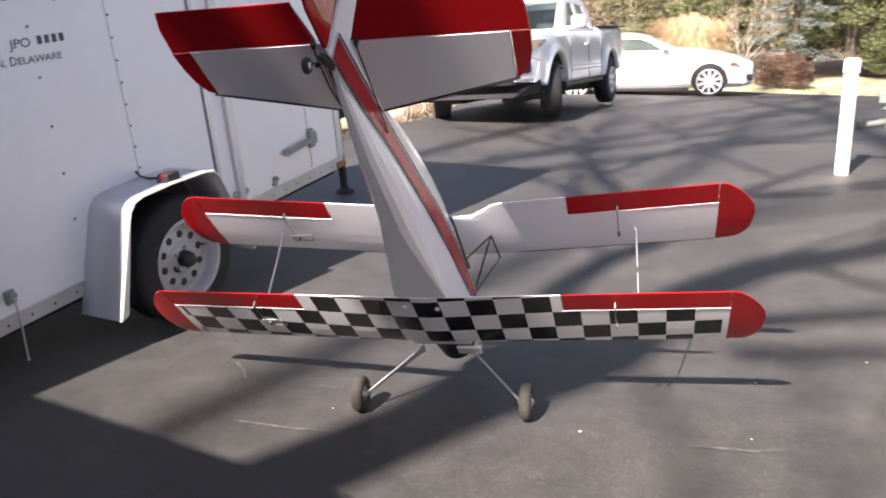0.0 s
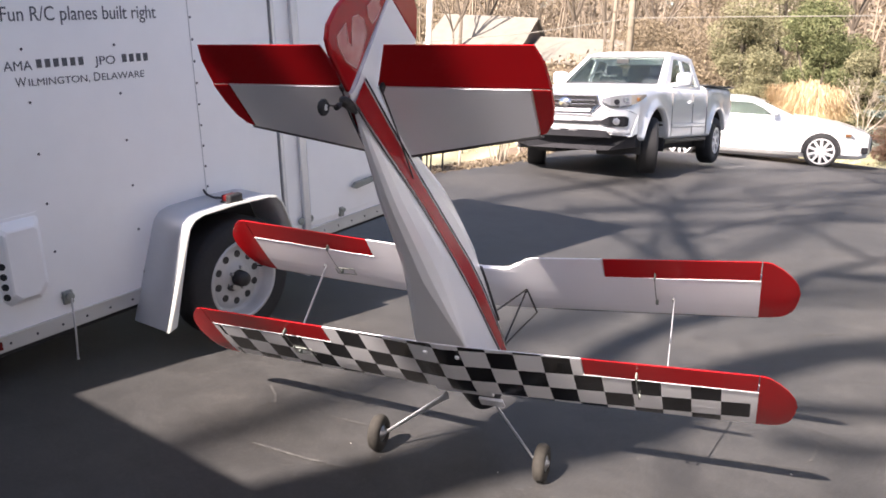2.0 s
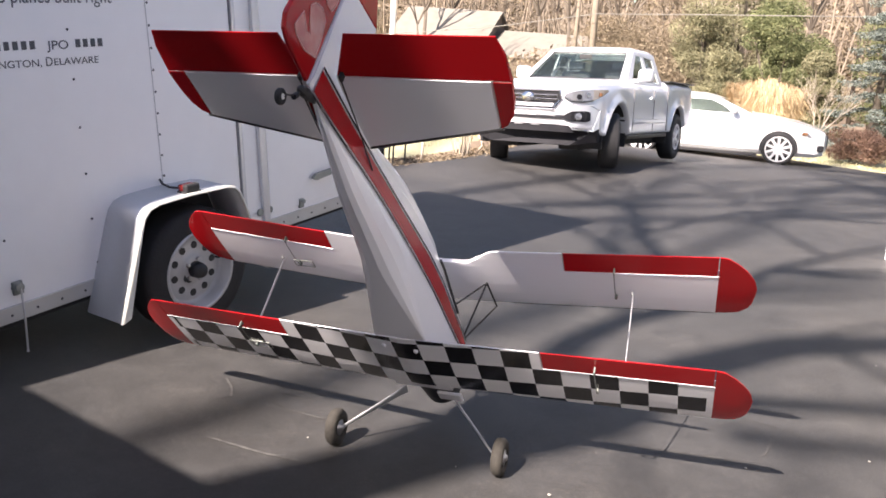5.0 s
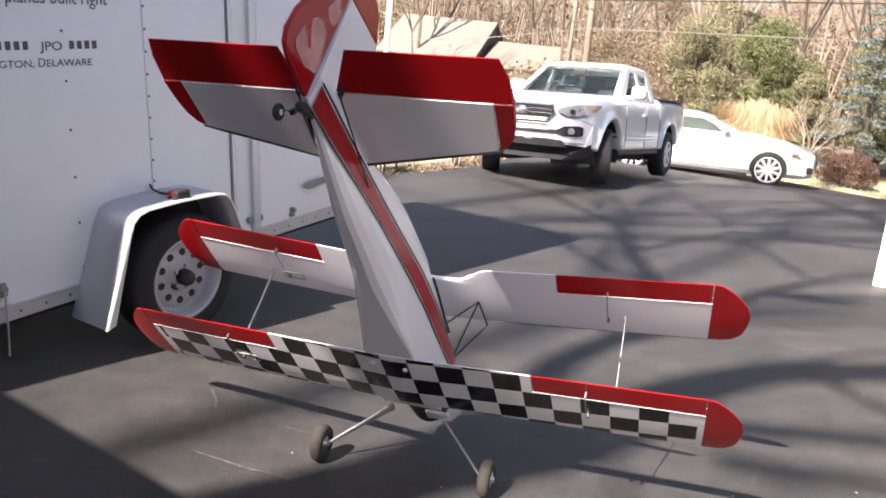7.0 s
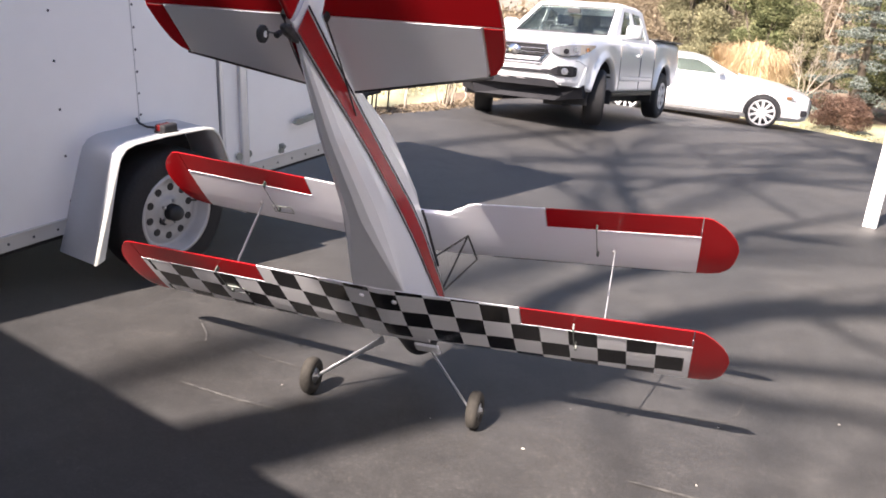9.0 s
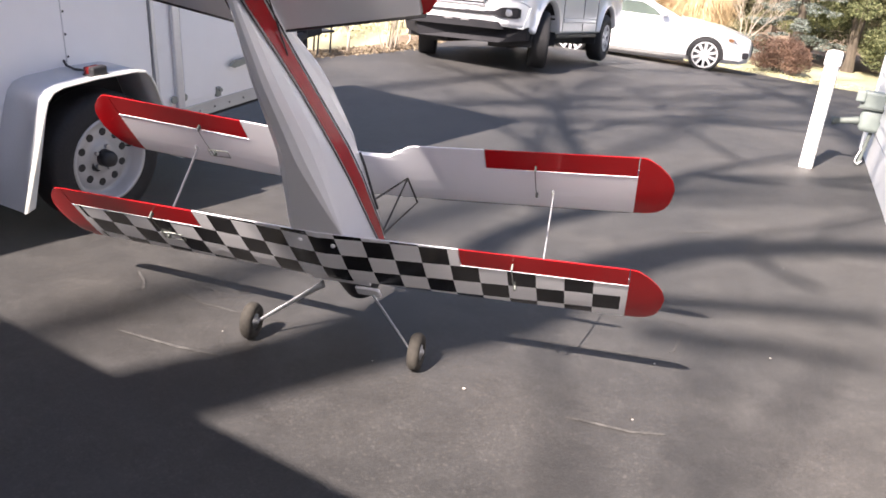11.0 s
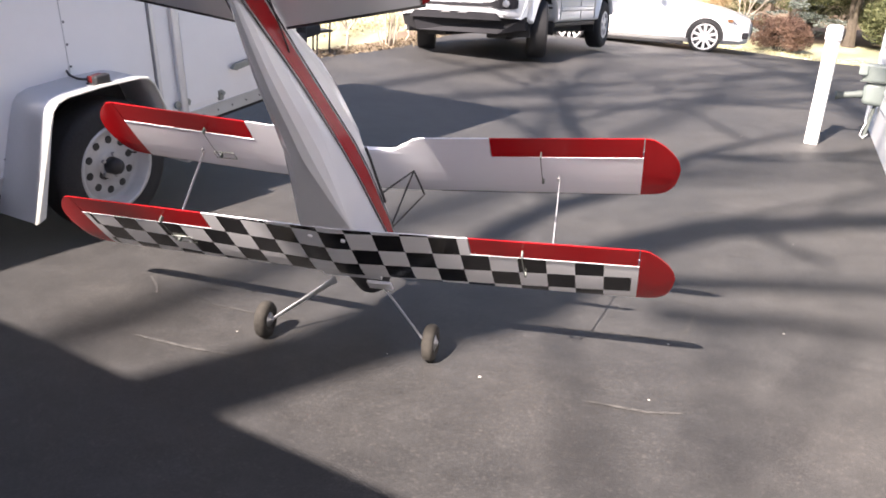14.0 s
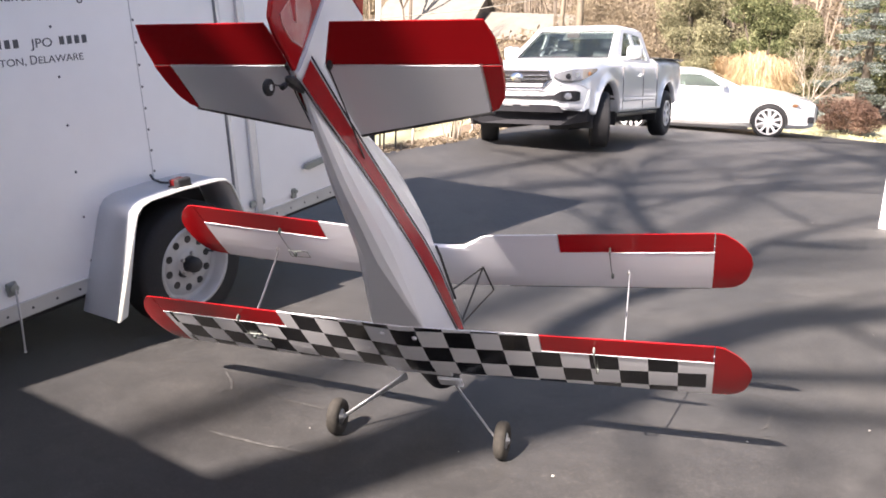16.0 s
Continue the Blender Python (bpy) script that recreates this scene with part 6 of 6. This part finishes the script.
oak = thing("bare_tree", Matrix(), "very large bare tree with heavy leaning limbs", "tree", "bare trees")
part("trunk", tube([(-3.1, -11.6, -0.05), (-3.0, -11.4, 4), (-2.7, -11.0, 7), tuple(shade(-0.85, 1.6, 9.5))], [0.42, 0.34, 0.27, 0.22], 14), BARK, oak, "bark-covered trunk", smooth=True)
bm = bmesh.new()
for pts, r0, r1 in (([(-0.85, 1.6, 9.5), (-0.62, 2.25, 9.8), (-0.55, 2.49, 9.9), (-0.47, 2.69, 10), (-0.39, 2.92, 10.1), (-0.3, 3.17, 10.3), (-0.18, 3.42, 10.5), (-0.04, 3.67, 10.7), (0.07, 4.0, 11), (0.11, 4.35, 11.2), (0.16, 4.83, 11.4)], 0.22, 0.185),
                    ([(0.16, 4.83, 11.4), (0.26, 5.15, 12), (0.47, 5.67, 13), (0.8, 6.05, 14), (1.1, 6.4, 15), (1.6, 6.9, 16)], 0.17, 0.12),
                    ([(-0.47, 2.75, 10), (-0.42, 3.0, 10.2), (-0.38, 3.3, 10.4), (-0.34, 3.65, 10.7), (-0.4, 4.2, 11), (-0.48, 4.81, 11.4), (-0.43, 5.45, 11.8), (-0.27, 5.95, 12.2), (-0.21, 6.48, 12.5), (-0.09, 7.62, 14), (0.18, 8.59, 16), (0.52, 9.63, 18)], 0.17, 0.04),
                    ([(0.05, 4.0, 11), (0.3, 3.75, 13), (0.46, 3.41, 15), (0.58, 3.19, 16.5), (0.71, 2.93, 18), (0.84, 2.68, 19), (1.05, 2.3, 20)], 0.028, 0.024),
                    ([(0.1, 4.3, 11.2), (0.5, 4.6, 11.8), (0.9, 4.9, 13.5), (1.5, 5.3, 15)], 0.08, 0.06),
                    ([(-0.21, 6.48, 12.5), (-0.8, 7.1, 13), (-1.36, 8.17, 13.5), (-1.93, 9.45, 16), (-2.87, 11.39, 18)], 0.08, 0.04),
                    ([(-1.36, 8.17, 13.5), (-1.25, 9.0, 14), (-1.05, 10.3, 16), (-0.4, 11.6, 18)], 0.05, 0.03),
                    ([(-0.09, 7.62, 13), (0.3, 7.9, 13.4), (0.8, 8.3, 13.8), (1.1, 9.2, 14.4)], 0.07, 0.03),
                    ([(-1.93, 9.45, 14), (-2.5, 9.7, 14.5), (-3.3, 10.4, 17), (-4.4, 10.9, 19)], 0.05, 0.03),
                    ([(0.65, 6.12, 12.3), (0.85, 5.7, 12.6), (1.2, 5.5, 13)], 0.05, 0.03),
                    ([(0.62, 4.22, 13.0), (0.78, 4.28, 13.8), (0.97, 4.39, 14.5), (1.17, 4.50, 15.2), (1.50, 4.64, 16.0)], 0.07, 0.05),
                    ([(1.35, 4.58, 16.0), (1.32, 4.16, 16.8), (1.25, 3.62, 17.5), (1.19, 3.12, 18.2), (1.17, 2.94, 19.0)], 0.028, 0.018),
                    ([(0.86, 4.30, 17.0), (0.92, 4.00, 18.0), (1.05, 3.42, 19.0), (1.10, 2.89, 20.0)], 0.03, 0.02)):
    n = len(pts) - 1
    add_tube(bm, [shade(*p) for p in pts], [r0 + (r1 - r0) * k / n for k in range(n + 1)], 10)
tips = []
orn = random.Random(5)
for x, y, h, d in ((0.4, 5.7, 12, (0.5, 0.4, 0.6)), (0.97, 6.4, 12.6, (0.3, 0.3, 0.8)), (-0.43, 5.45, 11.8, (-0.5, 0.1, 0.4)), (-0.09, 7.62, 13, (0.6, 0.2, 0.5)), (-1.36, 8.17, 13.5, (-0.6, 0.2, 0.4)), (-1.93, 9.45, 14, (0.3, 0.4, 0.6)),
                   (-1.05, 10.3, 14.6, (0.6, 0.1, 0.3)), (0.18, 8.59, 13.5, (-0.6, 0.3, 0.4)), (-2.5, 9.7, 14.5, (-0.4, 0.1, 0.6)), (0.8, 8.3, 13.8, (0.7, 0.0, 0.3)), (-0.8, 7.1, 13, (-0.7, -0.1, 0.3))):
    limbs(bm, shade(x, y, h), Vector(d).normalized(), 2.0, 0.032, 3, orn, tips, 0.7, 0.1, 3)
part("crown", bm, BARK, oak, "heavy leaning limbs and branches", smooth=True)
bare_tree(1.2, -26.0, 33, 0.34, 71, BARK, 4, (-0.4, 0), spread=0.7, first=0.8, kids=3)
bare_tree(-6.6, -25.0, 33, 0.22, 74, BARK, 4, (-0.3, 0), spread=0.7, first=0.82, kids=3)
bare_tree(-4.6, -27.0, 36, 0.16, 77, BARK, 4, (0.3, 0), spread=0.7, first=0.8, kids=3)
